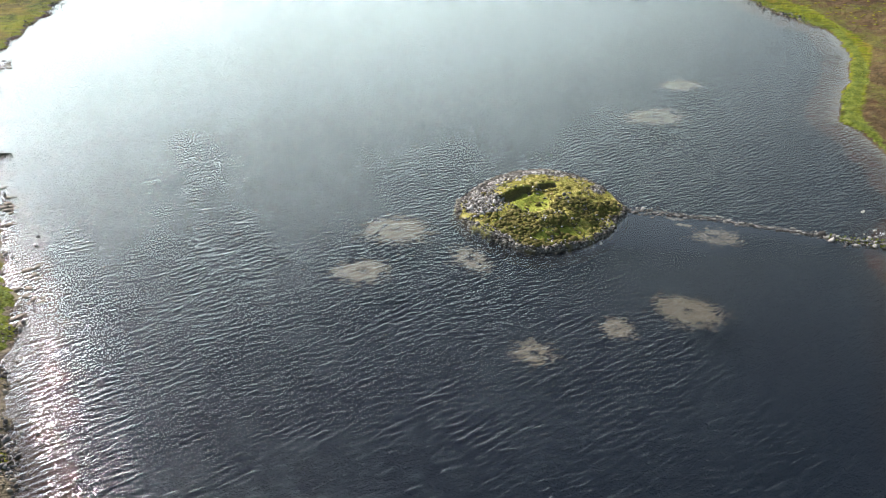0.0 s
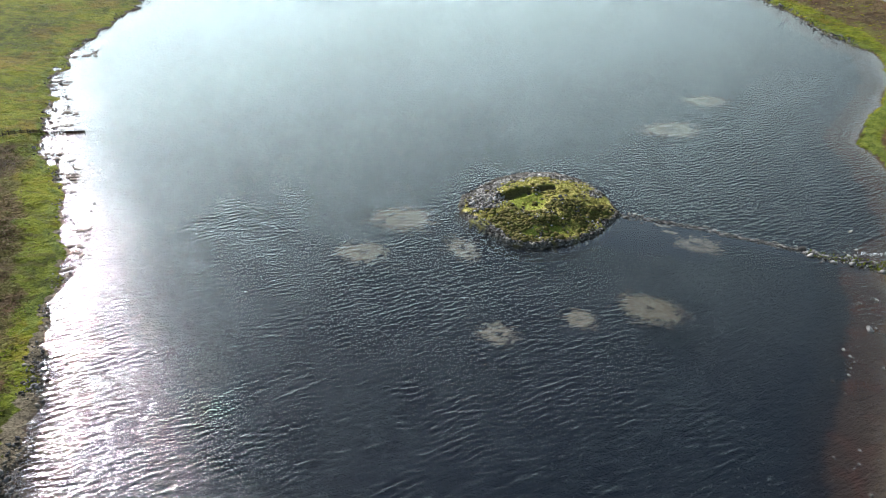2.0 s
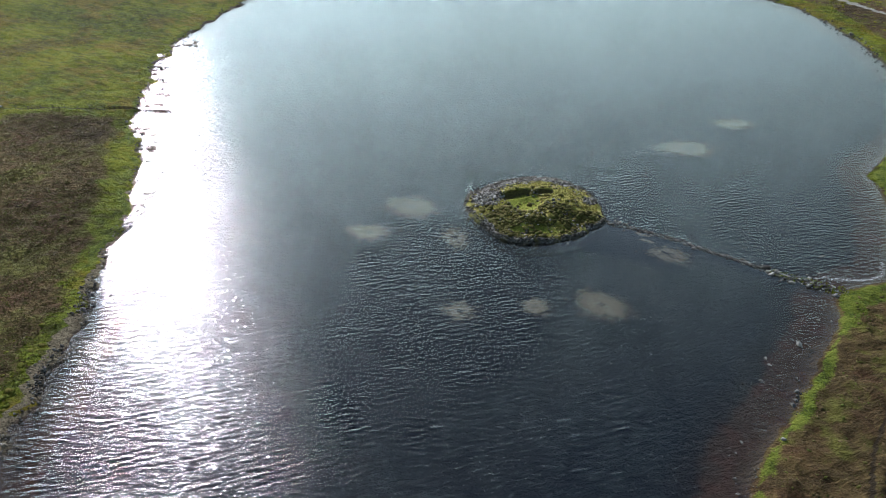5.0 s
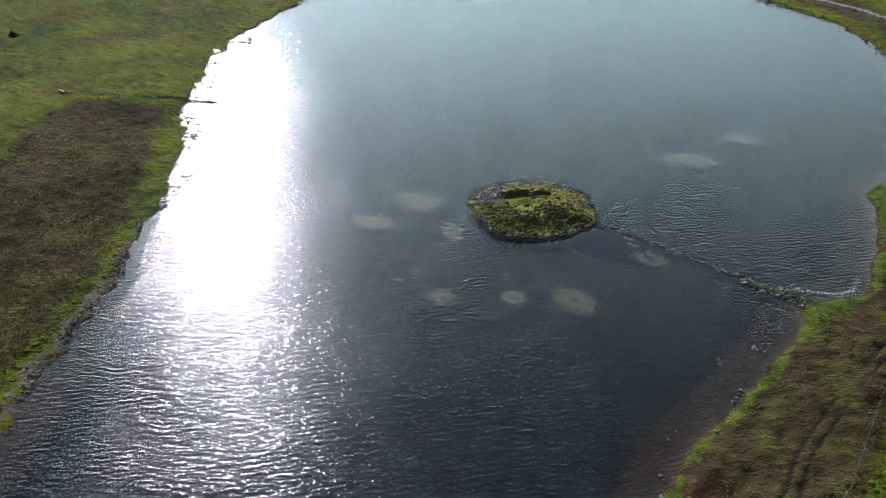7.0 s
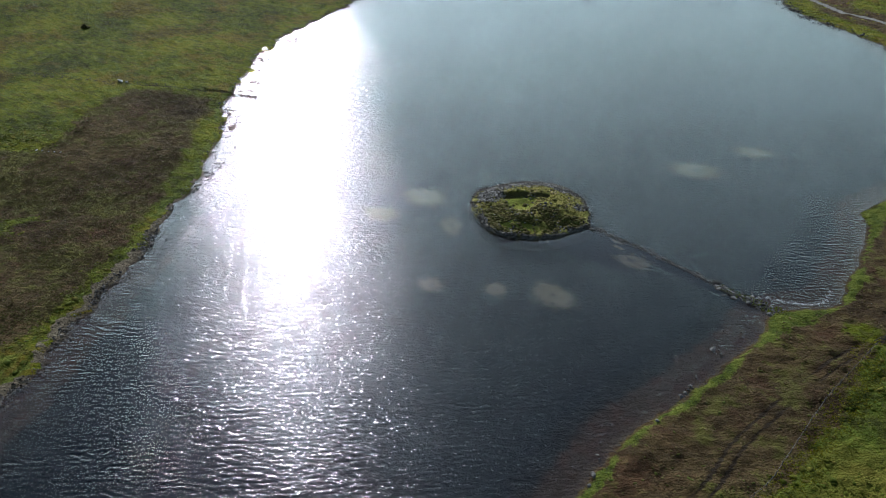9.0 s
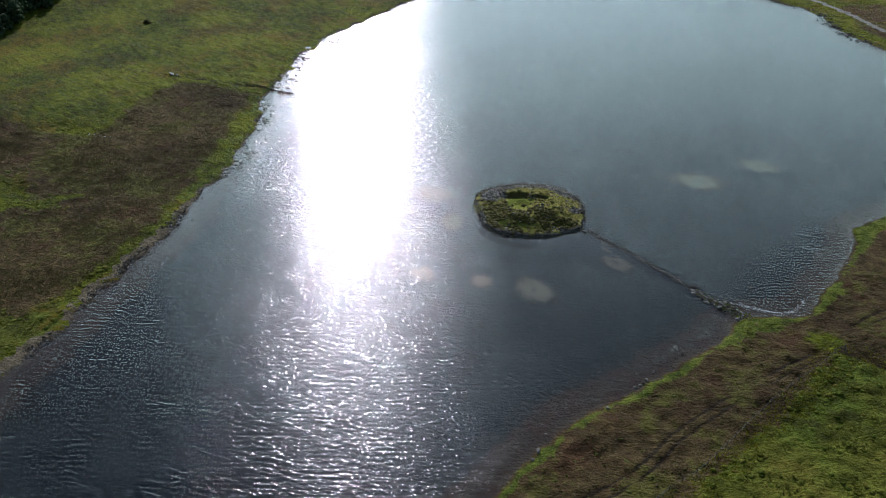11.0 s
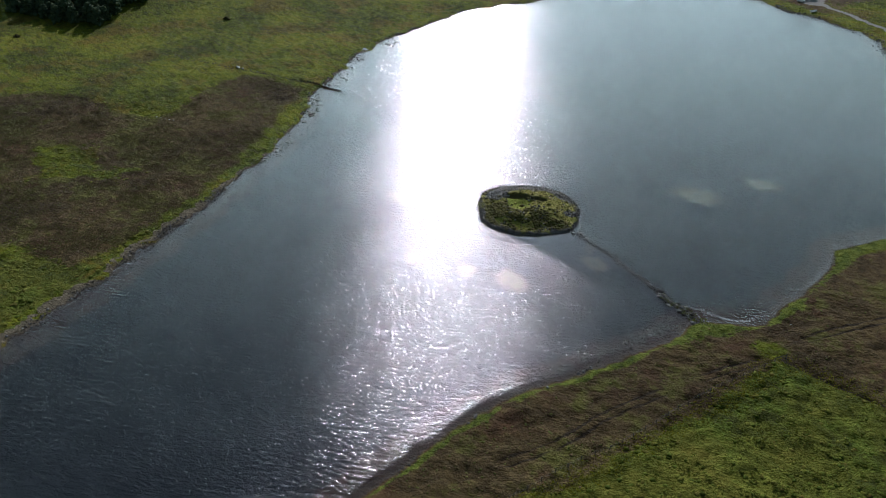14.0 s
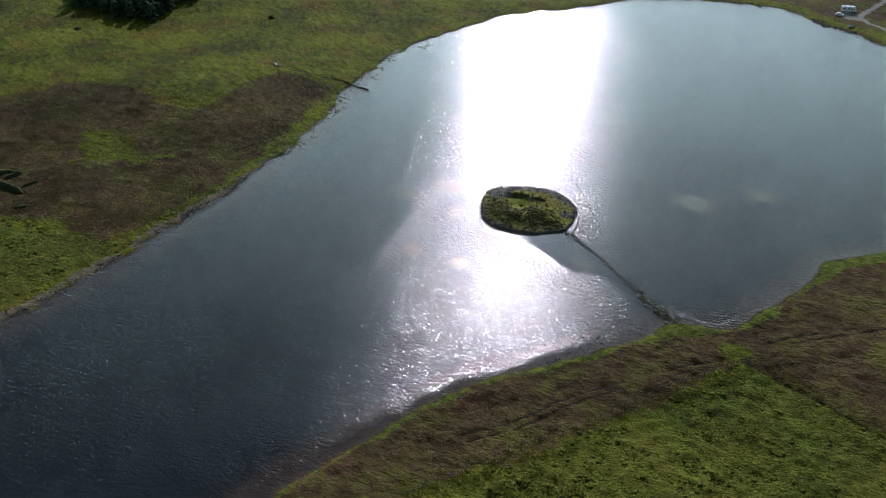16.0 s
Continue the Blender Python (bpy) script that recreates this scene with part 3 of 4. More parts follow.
def tuft_shape(seed, blades=9, spread=0.55):
    """A tussock: bent blades from one root."""
    rng = np.random.default_rng(seed)
    v, f = [], []
    for _ in range(blades):
        a, lean, h, w = rng.uniform(0, 6.283), rng.uniform(0.15, 1.0) * spread, rng.uniform(0.55, 1.0), rng.uniform(0.10, 0.2)
        r0 = rng.uniform(0, 0.25)
        c, s = math.cos(a), math.sin(a)
        k = len(v)
        v += [(r0 * c - w * s, r0 * s + w * c, -0.1), (r0 * c + w * s, r0 * s - w * c, -0.1),
              ((r0 + 0.45 * lean) * c - 0.7 * w * s, (r0 + 0.45 * lean) * s + 0.7 * w * c, 0.62 * h), ((r0 + 0.45 * lean) * c + 0.7 * w * s, (r0 + 0.45 * lean) * s - 0.7 * w * c, 0.62 * h),
              ((r0 + lean) * c, (r0 + lean) * s, 0.85 * h)]
        f += [(k, k + 1, k + 3), (k, k + 3, k + 2), (k + 2, k + 3, k + 4)]
    return np.array(v), np.array(f)


def cushion_shape(seed):
    """A low springy clump of heather: a lumpy half ball bristling with sprigs."""
    rng = np.random.default_rng(seed)
    v, f = ball(1)
    v = v * (1 + rng.uniform(-0.55, 0.45, (len(v), 1))) * (1, 1, 0.5) + rng.normal(0, 0.1, v.shape)
    return v, f


def dome_shape(seed):
    """A low hummock of matted stems."""
    rng = np.random.default_rng(seed)
    v, f = ball(0)
    f = f[v[f][:, :, 2].max(1) > -0.2]
    return v * rng.uniform(0.65, 1.35, (len(v), 1)) * (rng.uniform(0.8, 1.5), rng.uniform(0.6, 1.0), 0.5), f


def weed_shape(seed):
    """One strand of pond weed lying under the surface."""
    rng = np.random.default_rng(seed)
    w = rng.uniform(0.08, 0.18)
    v = np.array([(-1, 0, 0), (-0.3, w, 0.02), (-0.3, -w, 0.0), (0.4, w * 0.8, -0.02), (0.4, -w, 0.0), (1, rng.uniform(-0.3, 0.3), -0.02)])
    return v, np.array([(0, 2, 1), (1, 2, 4), (1, 4, 3), (3, 4, 5)])


def scatter(name, shapes, where, size, material, seed, label, category="", parent=None, squash=(0.7, 1.3), turn=None, tilt=0.0):
    """Many small pieces joined into one mesh of kind stuff. where: rows of x, y, z."""
    rng = np.random.default_rng(seed)
    where, size = np.asarray(where, float), np.broadcast_to(size, (len(where),))
    kinds = rng.integers(0, len(shapes), len(where))
    verts, tris, base = [], [], 0
    for k, (v, f) in enumerate(shapes):
        w, s = where[kinds == k], size[kinds == k]
        if not len(w):
            continue
        a = rng.uniform(0, 6.283, len(w)) if turn is None else turn + rng.normal(0, 0.35, len(w))
        c, n = np.cos(a)[:, None], np.sin(a)[:, None]
        x, y, z = v[:, 0][None] * s[:, None], v[:, 1][None] * s[:, None], v[:, 2][None] * s[:, None] * rng.uniform(*squash, (len(w), 1))
        if tilt:
            z = z + x * rng.normal(0, tilt, (len(w), 1)) + y * rng.normal(0, tilt, (len(w), 1))
        p = np.stack([x * c - y * n, x * n + y * c, z], -1) + w[:, None]
        verts.append(p.reshape(-1, 3))
        tris.append((f[None] + (np.arange(len(w)) * len(v))[:, None, None]).reshape(-1, 3) + base)
        base += p.shape[0] * p.shape[1]
    ob = new(name, fast_mesh(name, np.concatenate(verts), np.concatenate(tris)))
    ob.data.materials.append(material)
    ob.parent = parent
    return tagged(ob, label, category, kind="stuff")


ROCKS = [rock_shape(s) for s in range(8)]
PEBBLES = [rock_shape(20 + s, 1, 0.3, 0.6) for s in range(6)]
TUFTS = [tuft_shape(s) for s in range(6)]
DOMES = [dome_shape(90 + s) for s in range(10)]
CUSHIONS = [cushion_shape(40 + s) for s in range(6)]


def sown(rng, n, x0, x1, y0, y1, keep):
    """Random places in a box, thinned by keep(x, y, distance to shore), a chance from 0 to 1."""
    x, y = rng.uniform(x0, x1, n), rng.uniform(y0, y1, n)
    d = shore_distance(x, y)
    ok = rng.uniform(0, 1, n) < keep(x, y, d)
    x, y = x[ok], y[ok]
    return np.stack([x, y, ground_at(x, y)], -1)


# ---- the islet with its ruined dun ----
ISLET_RIM = spline([(12, -9), (12, -3), (5, 3.6), (-2.5, 5), (-9, 2.4), (-13.2, -4), (-14.8, -11), (-14.3, -16.2), (-10.5, -19.6), (-4.4, -22.0), (2.4, -23.2), (8.4, -18.8), (11.8, -13)], 6)
TRENCHES = [(np.array([(-6.3, -12.9), (-5.2, -10.7), (-4.1, -8.8)], float), 1.4, 0.95), (np.array([(-2.2, -6.1), (-1.0, -4.8)], float), 1.1, 0.85)]


def islet_height(x, y):
    d = -signed(x, y, ISLET_RIM) + 0.45 * soft_noise(x, y, 3, 51, 2)
    z = -0.12 - 2.6 * smooth(-d, -0.1, 0.6) + 0.8 * smooth(d, -0.6, 1.2) + 0.45 * smooth(d, 0.8, 4.5) + 1.2 * smooth(d, 1.6, 8.5)
    crest = np.exp(-(((x + 4.5) * 0.75 + (y + 8.0) * -0.66) / 2.0) ** 2 - (((x + 4.5) * 0.66 + (y + 8.0) * 0.75) / 6.5) ** 2)
    z = z + 0.55 * crest + 0.5 * np.exp(-((x - 2.6) / 2.2) ** 2 - ((y + 7.6) / 2.6) ** 2)
    z = z - 0.75 * np.exp(-((x + 1.0) / 3.0) ** 2 - ((y + 11.5) / 3.4) ** 2)
    z = z - 0.25 * smooth(x - y, 14, 24) * smooth(d, 1, 3)
    for line, half, depth in TRENCHES:
        z = z - depth * (1 - smooth(line_distance(x, y, line), half * 0.55, half))
    return z + (0.16 * soft_noise(x, y, 2.4, 53, 2) + 0.09 * soft_noise(x, y, 0.8, 54, 2)) * smooth(d, 0, 2)


def islet_stones_chance(x, y):
    """How much of the surface is bare stone."""
    d = -signed(x, y, ISLET_RIM)
    skirt = (1 - smooth(d + 1.3 * soft_noise(x, y, 2.6, 59, 2), 0.3, 1.3)) * (0.55 + 0.45 * smooth(soft_noise(x, y, 1.3, 56), -0.5, 0.2))
    scree = (1 - smooth(d, 3.6, 6.0)) * smooth(-(x + 1) * 0.75 + (y + 9) * 0.66 + 2.5 * soft_noise(x, y, 4, 57), 3.5, 6.5)
    west = (1 - smooth(np.hypot((x + 9.6) / 4.0, (y + 14.6) / 3.7) + 0.25 * soft_noise(x, y, 1.6, 55, 2), 0.6, 1.2))
    north = (1 - smooth(np.hypot((x - 6.0) / 1.6, (y - 0.5) / 3.2), 0.7, 1.1)) * 0.7
    odd = 0.26 * smooth(soft_noise(x, y, 1.6, 58, 2), 0.02, 0.5)
    return np.clip(np.maximum.reduce([skirt, scree, west, north, odd]), 0, 1)


def islet_material():
    m = Nodes("islet_turf", 0.95)
    mid, fine, broad = m.noise(0.9, 4, 0.65), m.noise(4.5, 4, 0.7), m.noise(0.28, 3, 0.5)
    tone = m.math("ADD", m.math("MULTIPLY", broad, 0.4), m.math("ADD", m.math("MULTIPLY", mid, 0.35), m.math("MULTIPLY", fine, 0.25)))
    turf = m.ramp(tone, (0.36, (0.105, 0.10, 0.028)), (0.45, (0.22, 0.215, 0.050)), (0.53, (0.32, 0.295, 0.075)), (0.62, (0.43, 0.35, 0.15)))
    turf = m.mix(m.step(m.math("ADD", m.attr("heath"), m.math("MULTIPLY", m.math("SUBTRACT", mid, 0.5), 1.0)), 0.4, 0.6), turf, m.ramp(fine, (0.35, (0.065, 0.056, 0.024)), (0.65, (0.15, 0.13, 0.05))))
    turf = m.mix(m.math("MULTIPLY", m.attr("dish"), 0.8), turf, m.ramp(fine, (0.35, (0.13, 0.17, 0.022)), (0.6, (0.27, 0.31, 0.045))))
    cells = m.voronoi(2.4)
    rubble = m.mix(m.step(cells["Distance"], 0.15, 0.5), (0.34, 0.33, 0.32), (0.10, 0.095, 0.085))
    c = m.mix(m.step(m.math("ADD", m.attr("stony"), m.math("MULTIPLY", m.math("SUBTRACT", fine, 0.5), 0.6)), 0.45, 0.7), turf, rubble)
    c = m.mix(m.attr("wet"), c, (0.014, 0.013, 0.012))
    return m.finish(c, m.bump(m.math("ADD", mid, fine), 0.35, 0.9))


IX, IY = np.arange(-17, 15.6, 0.28), np.arange(-26, 8.3, 0.28)
ix, iy = np.meshgrid(IX, IY)
islet = new("islet", grid_mesh("islet", IX, IY, islet_height(ix, iy)))
islet_heath = smooth(soft_noise(ix, iy, 3.2, 63, 2) + 0.7 * smooth(ix - iy, 8, 17) - 0.36, -0.1, 0.35)
for line, half, depth in TRENCHES:
    islet_heath = np.maximum(islet_heath, 1 - smooth(line_distance(ix, iy, line), half * 0.7, half * 1.05))
dish = 1 - smooth(np.hypot((ix + 2.2) / 3.4, (iy + 11.6) / 3.6) + 0.25 * soft_noise(ix, iy, 2, 62, 2), 0.75, 1.05)
lawn = 1 - smooth(np.hypot(((ix - 5.5) * 0.75 + (iy + 17.2) * 0.66) / 5.5, ((iy + 17.2) * 0.75 - (ix - 5.5) * 0.66) / 1.7) + 0.3 * soft_noise(ix, iy, 2, 61, 2), 0.7, 1.05)
put_attribute(islet.data, "dish", np.maximum(dish, 0.8 * lawn))
islet_heath = islet_heath * (1 - lawn)
put_attribute(islet.data, "heath", islet_heath)
put_attribute(islet.data, "wet", 1 - smooth(islet_height(ix, iy), -0.25, -0.02))
put_attribute(islet.data, "stony", islet_stones_chance(ix, iy))
islet.data.materials.append(islet_material())
tagged(islet, "low grassy islet with the hollowed mound of a ruined dun", "islet", kind="structure")

rng = np.random.default_rng(5)
x, y = rng.uniform(-16, 14, 34000), rng.uniform(-25, 7, 34000)
d = -signed(x, y, ISLET_RIM)
ok = (rng.uniform(0, 1, len(x)) < islet_stones_chance(x, y) * np.where(d < 2, 0.62, 0.5)) & (d > -0.05 + 0.3 * soft_noise(x, y, 2, 66))
x, y = x[ok], y[ok]
size = np.clip(rng.lognormal(-1.7, 0.45, len(x)), 0.09, 0.5)
edge = -signed(x, y, ISLET_RIM) + 0.8 * soft_noise(x, y, 2, 67, 2) < 1.3
for keep, name, material, label in ((edge, "waterline_stones", M_SKIRT, "dark wet stones around the islet's waterline"), (~edge, "islet_scree", M_STONE, "pale grey lichened scree on the islet's flank")):
    scatter(name, PEBBLES + ROCKS, np.stack([x[keep], y[keep], islet_height(x[keep], y[keep]) + 0.05], -1), size[keep], material, 6, label, "stones", tilt=0.3)

x, y = rng.uniform(-14, 12, 16000), rng.uniform(-23, 5, 16000)
d = -signed(x, y, ISLET_RIM)
heathy = smooth(soft_noise(x, y, 3.2, 63, 2) + 0.7 * smooth(x - y, 8, 17) - 0.36, -0.1, 0.35)
dug = np.minimum(line_distance(x, y, TRENCHES[0][0]) / 1.4, line_distance(x, y, TRENCHES[1][0]) / 1.2) < 0.95
dish = np.hypot((x + 2.2) / 3.4, (y + 11.6) / 3.6) < 0.9
lawn = np.hypot(((x - 5.5) * 0.75 + (y + 17.2) * 0.66) / 5.5, ((y + 17.2) * 0.75 - (x - 5.5) * 0.66) / 1.7) < 0.9
heathy = heathy * (1 - lawn)
free = ~dug & (~dish | (rng.uniform(0, 1, len(x)) < 0.25)) & (d > 1.3) & (rng.uniform(0, 1, len(x)) > islet_stones_chance(x, y) * 0.9)
pick = rng.uniform(0, 1, len(x))
a = free & (pick < heathy * 0.3)
scatter("islet_heather", CUSHIONS, np.stack([x[a], y[a], islet_height(x[a], y[a])], -1), rng.uniform(0.25, 0.6, a.sum()), M_TUSSOCK, 7, "dark brown-green heather clumps on the islet", "heather", squash=(0.4, 0.9))
c = free & (pick > 0.47) & (pick < 0.51)
scatter("islet_moss", CUSHIONS, np.stack([x[c], y[c], islet_height(x[c], y[c])], -1), rng.uniform(0.18, 0.5, c.sum()), M_MOSS, 68, "humps of yellowish moss and grass on the islet", "grass", squash=(0.25, 0.6))
e = free & (pick > 0.40) & (pick < 0.416 + 0.045 * (x - y > 9)) & (soft_noise(x, y, 2.5, 69) > -0.1)
scatter("islet_tussocks", CUSHIONS, np.stack([x[e], y[e], islet_height(x[e], y[e]) - 0.05], -1), rng.uniform(0.3, 0.75, e.sum()), M_TUSSOCK, 65, "dark olive grass tussocks standing up on the islet", "grass", squash=(0.7, 1.3))
b = free & (pick > 0.62) & (heathy < 0.8)
scatter("islet_grass", TUFTS, np.stack([x[b], y[b], islet_height(x[b], y[b])], -1), rng.uniform(0.18, 0.42, b.sum()), M_ISLET_GRASS, 8, "yellow-green grass tussocks on the islet mound", "grass", squash=(0.3, 0.6))


def rock_mesh(seed, material, subdiv=2):
    v, f = rock_shape(seed, subdiv, 0.03, 0.6, 0.25)
    me = fast_mesh("boulder", v, f)
    me.materials.append(material)
    return me


PALE_BOULDERS = [rock_mesh(170 + s, M_PALE) for s in range(3)]
BOULDERS = [rock_mesh(70 + s, M_BOULDER) for s in range(6)]
DARK_BOULDERS = [rock_mesh(80 + s, M_WETSTONE, 1) for s in range(4)]


def boulder(at, size, seed, label, group="", meshes=BOULDERS, sink=0.25, base=None):
    rng = np.random.default_rng(seed)
    z = ground_at(*at)[0] if base is None else base
    ob = new("boulder", meshes[seed % len(meshes)])
    ob.matrix_basis = pose(at[0], at[1], z + size * (0.7 - 2 * sink), rng.uniform(-12, 12), rng.uniform(-12, 12), rng.uniform(0, 360)) @ Matrix.Diagonal((size * rng.uniform(0.85, 1.2), size, size * rng.uniform(0.8, 1.1), 1))
    return tagged(ob, label, "boulder", group)


# large stones of the dun on the mound
for k, (bx, by, bs) in enumerate([(2.2, -7.6, 0.75), (3.0, -8.3, 0.6), (2.9, -6.6, 0.5), (3.6, -9.3, 0.55), (2.0, -9.0, 0.45), (-1.5, -15.2, 0.4), (0.4, -15.8, 0.45), (4.5, -5.2, 0.35), (-7.5, -17, 0.4), (6.1, -1.2, 0.4), (-10.5, -13.2, 0.45), (-3.6, -18.2, 0.4)]):
    boulder((bx, by), bs, 100 + k, "lichened grey block fallen from the dun wall", "fallen wall blocks", base=float(islet_height(np.array([bx]), np.array([by]))[0]))

# ---- the causeway ----
causeway = tagged(new("causeway"), "narrow causeway of loose grey stones from shore to islet", "causeway")
causeway.empty_display_size = 0.5
rng = np.random.default_rng(9)
STEPPING = [fast_mesh("stone", *rock_shape(120 + s, 1, 0.2, 0.6)) for s in range(7)]
for me in STEPPING:
    me.materials.append(M_SLAB)
seg = np.hypot(*np.diff(CAUSEWAY, axis=0).T)
total = seg.sum()
for k in range(290):
    s = (k + rng.uniform(0, 1)) / 290 * total
    i = min(int(np.searchsorted(np.cumsum(seg), s)), len(seg) - 1)
    u = (s - (np.cumsum(seg)[i] - seg[i])) / seg[i]
    p = CAUSEWAY[i] * (1 - u) + CAUSEWAY[i + 1] * u
    n = np.array((-(CAUSEWAY[i + 1] - CAUSEWAY[i])[1], (CAUSEWAY[i + 1] - CAUSEWAY[i])[0])) / seg[i]
    half = 0.45 + 1.2 * smooth(s, 26, 40) + 0.6 * (1 - smooth(s, 2, 8))
    p = p + n * rng.normal(0, half * 0.75) + 0.3 * n * math.sin(s * 0.5) + 0.15 * n * math.sin(s * 1.7)
    size = min(0.6, 0.13 + rng.exponential(0.11)) * (1.15 + 0.7 * float(smooth(s, 30, 38)) * rng.uniform(0, 1))
    mesh_part("stone", STEPPING[k % 7], causeway, pose(p[0], p[1], rng.uniform(0.0, 0.16), rng.uniform(-25, 25), rng.uniform(-25, 25), rng.uniform(0, 360)) @ Matrix.Diagonal((size * rng.uniform(0.8, 1.9), size, size * rng.uniform(0.5, 1.1), 1)))
x = np.concatenate([CAUSEWAY[:, 0]] * 24)
y = np.concatenate([CAUSEWAY[:, 1]] * 24)
x, y = x + rng.normal(0, 0.7, len(x)), y + rng.normal(0, 0.38, len(y))
scatter("causeway_rubble", PEBBLES, np.stack([x, y, np.full(len(x), -0.06)], -1), rng.uniform(0.12, 0.3, len(x)), M_WETSTONE, 10, "dark wet rubble packed between causeway stones", "rubble")
rng = np.random.default_rng(12)
x, y = rng.uniform(44, 58, 420), rng.uniform(1.5, 9, 420)
near = line_distance(x, y, CAUSEWAY) < 1.0 + 0.05 * (x - 44)
x, y = x[near], y[near]
scatter("causeway_grass", TUFTS, np.stack([x, y, np.full(len(x), 0.08)], -1), rng.uniform(0.2, 0.4, len(x)), M_LUSH, 13, "bright green grass growing among the causeway stones", "grass")

# ---- boulders in the shallows and on the shores ----
EAST_ROCKS = [(56.4, -13.0, 0.75), (57.2, -12.3, 0.6), (54.3, -20.3, 0.4), (58.7, -14.9, 0.35), (55.9, -25.5, 0.38), (55.9, -23.7, 0.3), (54.4, -28.1, 0.33), (58.5, -24.8, 0.4), (60.9, -23.9, 0.5), (61.5, -25.9, 0.55),
              (61.6, -27.2, 0.6), (59.8, -39.3, 0.4), (66.5, -51.4, 0.7), (64.5, -48.4, 0.5), (63.9, -35.1, 0.5), (67.4, -53.3, 0.5), (57.7, -3.2, 0.3), (53.8, -17.2, 0.3), (48.4, 15.6, 0.55)]
for k, (bx, by, bs) in enumerate(EAST_ROCKS):
    boulder((bx, by), 1.2 * bs, 200 + k, "grey boulder standing in shallow peaty water", "boulders in the shallows", base=max(float(ground_at(bx, by)[0]), -0.06))
rng = np.random.default_rng(14)
for k in range(26):
    bx, by = rng.uniform(14, 38), rng.uniform(88, 140)
    if -12 < shore_distance(np.array(bx), np.array(by)) < -0.5:
        boulder((bx, by), rng.uniform(0.3, 0.7), 240 + k, "dark wet boulder breaking the far shallows", "boulders in the shallows", DARK_BOULDERS, base=-0.2)
west = SHORE[(SHORE[:, 0] < 30) & (SHORE[:, 1] < 60) & (SHORE[:, 0] > -160)]
k = 0
for px, py in west:
    for _ in range(4):
        bx, by = px + rng.normal(0, 2.8), py + rng.normal(0, 2.4)
        d = float(shore_distance(np.array(bx), np.array(by)))
        if -4.5 < d < 1.6 and rng.uniform() < (0.75 if d > -1.5 else 0.4):
            boulder((bx, by), min(0.95, 0.26 + rng.exponential(0.16)), 300 + k, "dark shore boulder at the edge of the loch", "boulders along the shore", DARK_BOULDERS if rng.uniform() < 0.7 else BOULDERS, base=max(float(ground_at(bx, by)[0]), -0.18))
            k += 1

rng = np.random.default_rng(34)
for k in range(2000):
    bx, by = rng.uniform(-135, -50), rng.uniform(-85, -15)
    d = float(shore_distance(np.array(bx), np.array(by)))
    if -5.5 < d < 0.3 and rng.uniform() < math.exp(d / 3):
        boulder((bx, by), 0.25 + min(0.6, rng.exponential(0.18)), 700 + k, "dark rock breaking the shallows off the moor", "boulders along the shore", DARK_BOULDERS, base=-0.12)


# low bars of mud and weedy stone that break the shallows off the moor
rng = np.random.default_rng(52)
x, y = rng.uniform(-150, -52, 9000), rng.uniform(-85, 15, 9000)
d = shore_distance(x, y)
ok = (d > -4.5) & (d < 0.3) & (soft_noise(0.7 * x + 0.7 * y, 2.2 * x - 2.2 * y, 6, 53, 2) > 0.12)
x, y = x[ok], y[ok]
scatter("mud_bars", DOMES, np.stack([x, y, np.full(len(x), -0.04)], -1), rng.uniform(0.35, 1.1, len(x)), M_MUD, 54, "grey-brown bars of mud and weedy stone in the shallows", "mud", squash=(0.12, 0.3))


def along_shore(rng, n, keep, spread):
    """Random places close to the shore line, thinned by keep(x, y, distance to shore)."""
    near = SHORE[keep(SHORE[:, 0], SHORE[:, 1])]
    p = near[rng.integers(0, len(near), n)] + rng.uniform(-3.5, 3.5, (n, 2))
    d = shore_distance(p[:, 0], p[:, 1])
    ok = rng.uniform(0, 1, n) < np.exp(-(d / spread) ** 2) * smooth(soft_noise(p[:, 0], p[:, 1], 5, 71, 2), -0.45, 0.35)
    return np.stack([p[ok, 0], p[ok, 1], np.maximum(ground_at(p[ok, 0], p[ok, 1]), -0.1)], -1)


rng = np.random.default_rng(15)
cobbles = along_shore(rng, 9000, lambda x, y: (x < 40) & (y < 60) & (x > -190), 1.1)
scatter("shore_cobbles", PEBBLES, cobbles, np.clip(rng.lognormal(-1.6, 0.5, len(cobbles)), 0.1, 0.6), M_WETSTONE, 16, "grey-brown cobbles and gravel along the waterline", "cobbles", tilt=0.3)
cobbles = along_shore(rng, 5000, lambda x, y: (x < 10) & (y < -70) & (x > -62), 1.7)
scatter("beach_stones", PEBBLES + ROCKS, cobbles, np.clip(rng.lognormal(-1.75, 0.5, len(cobbles)), 0.08, 0.6), M_BEACH, 37, "tumbled brown and grey stones on the stony beach", "stones", tilt=0.3)
rng = np.random.default_rng(17)
cobbles = along_shore(rng, 5000, lambda x, y: (x > 30) & (y > -140), 0.55)
scatter("bank_cobbles", PEBBLES, cobbles, np.clip(rng.lognormal(-1.9, 0.4, len(cobbles)), 0.07, 0.35), M_WETSTONE, 18, "small dark stones under the turf bank", "cobbles", tilt=0.3)
rng = np.random.default_rng(19)
cobbles = along_shore(rng, 6500, lambda x, y: (x < 30) & (y > 20), 2.3)
scatter("far_shore_stones", PEBBLES, cobbles, np.clip(rng.lognormal(-1.2, 0.45, len(cobbles)), 0.15, 0.8), M_WETSTONE, 20, "dark stones scattered along the far shore", "stones", tilt=0.3)
rocks = along_shore(rng, 900, lambda x, y: (x < -50) & (x > -170) & (y > 150), 3.0)
rocks = rocks[shore_distance(rocks[:, 0], rocks[:, 1]) < 0.6]
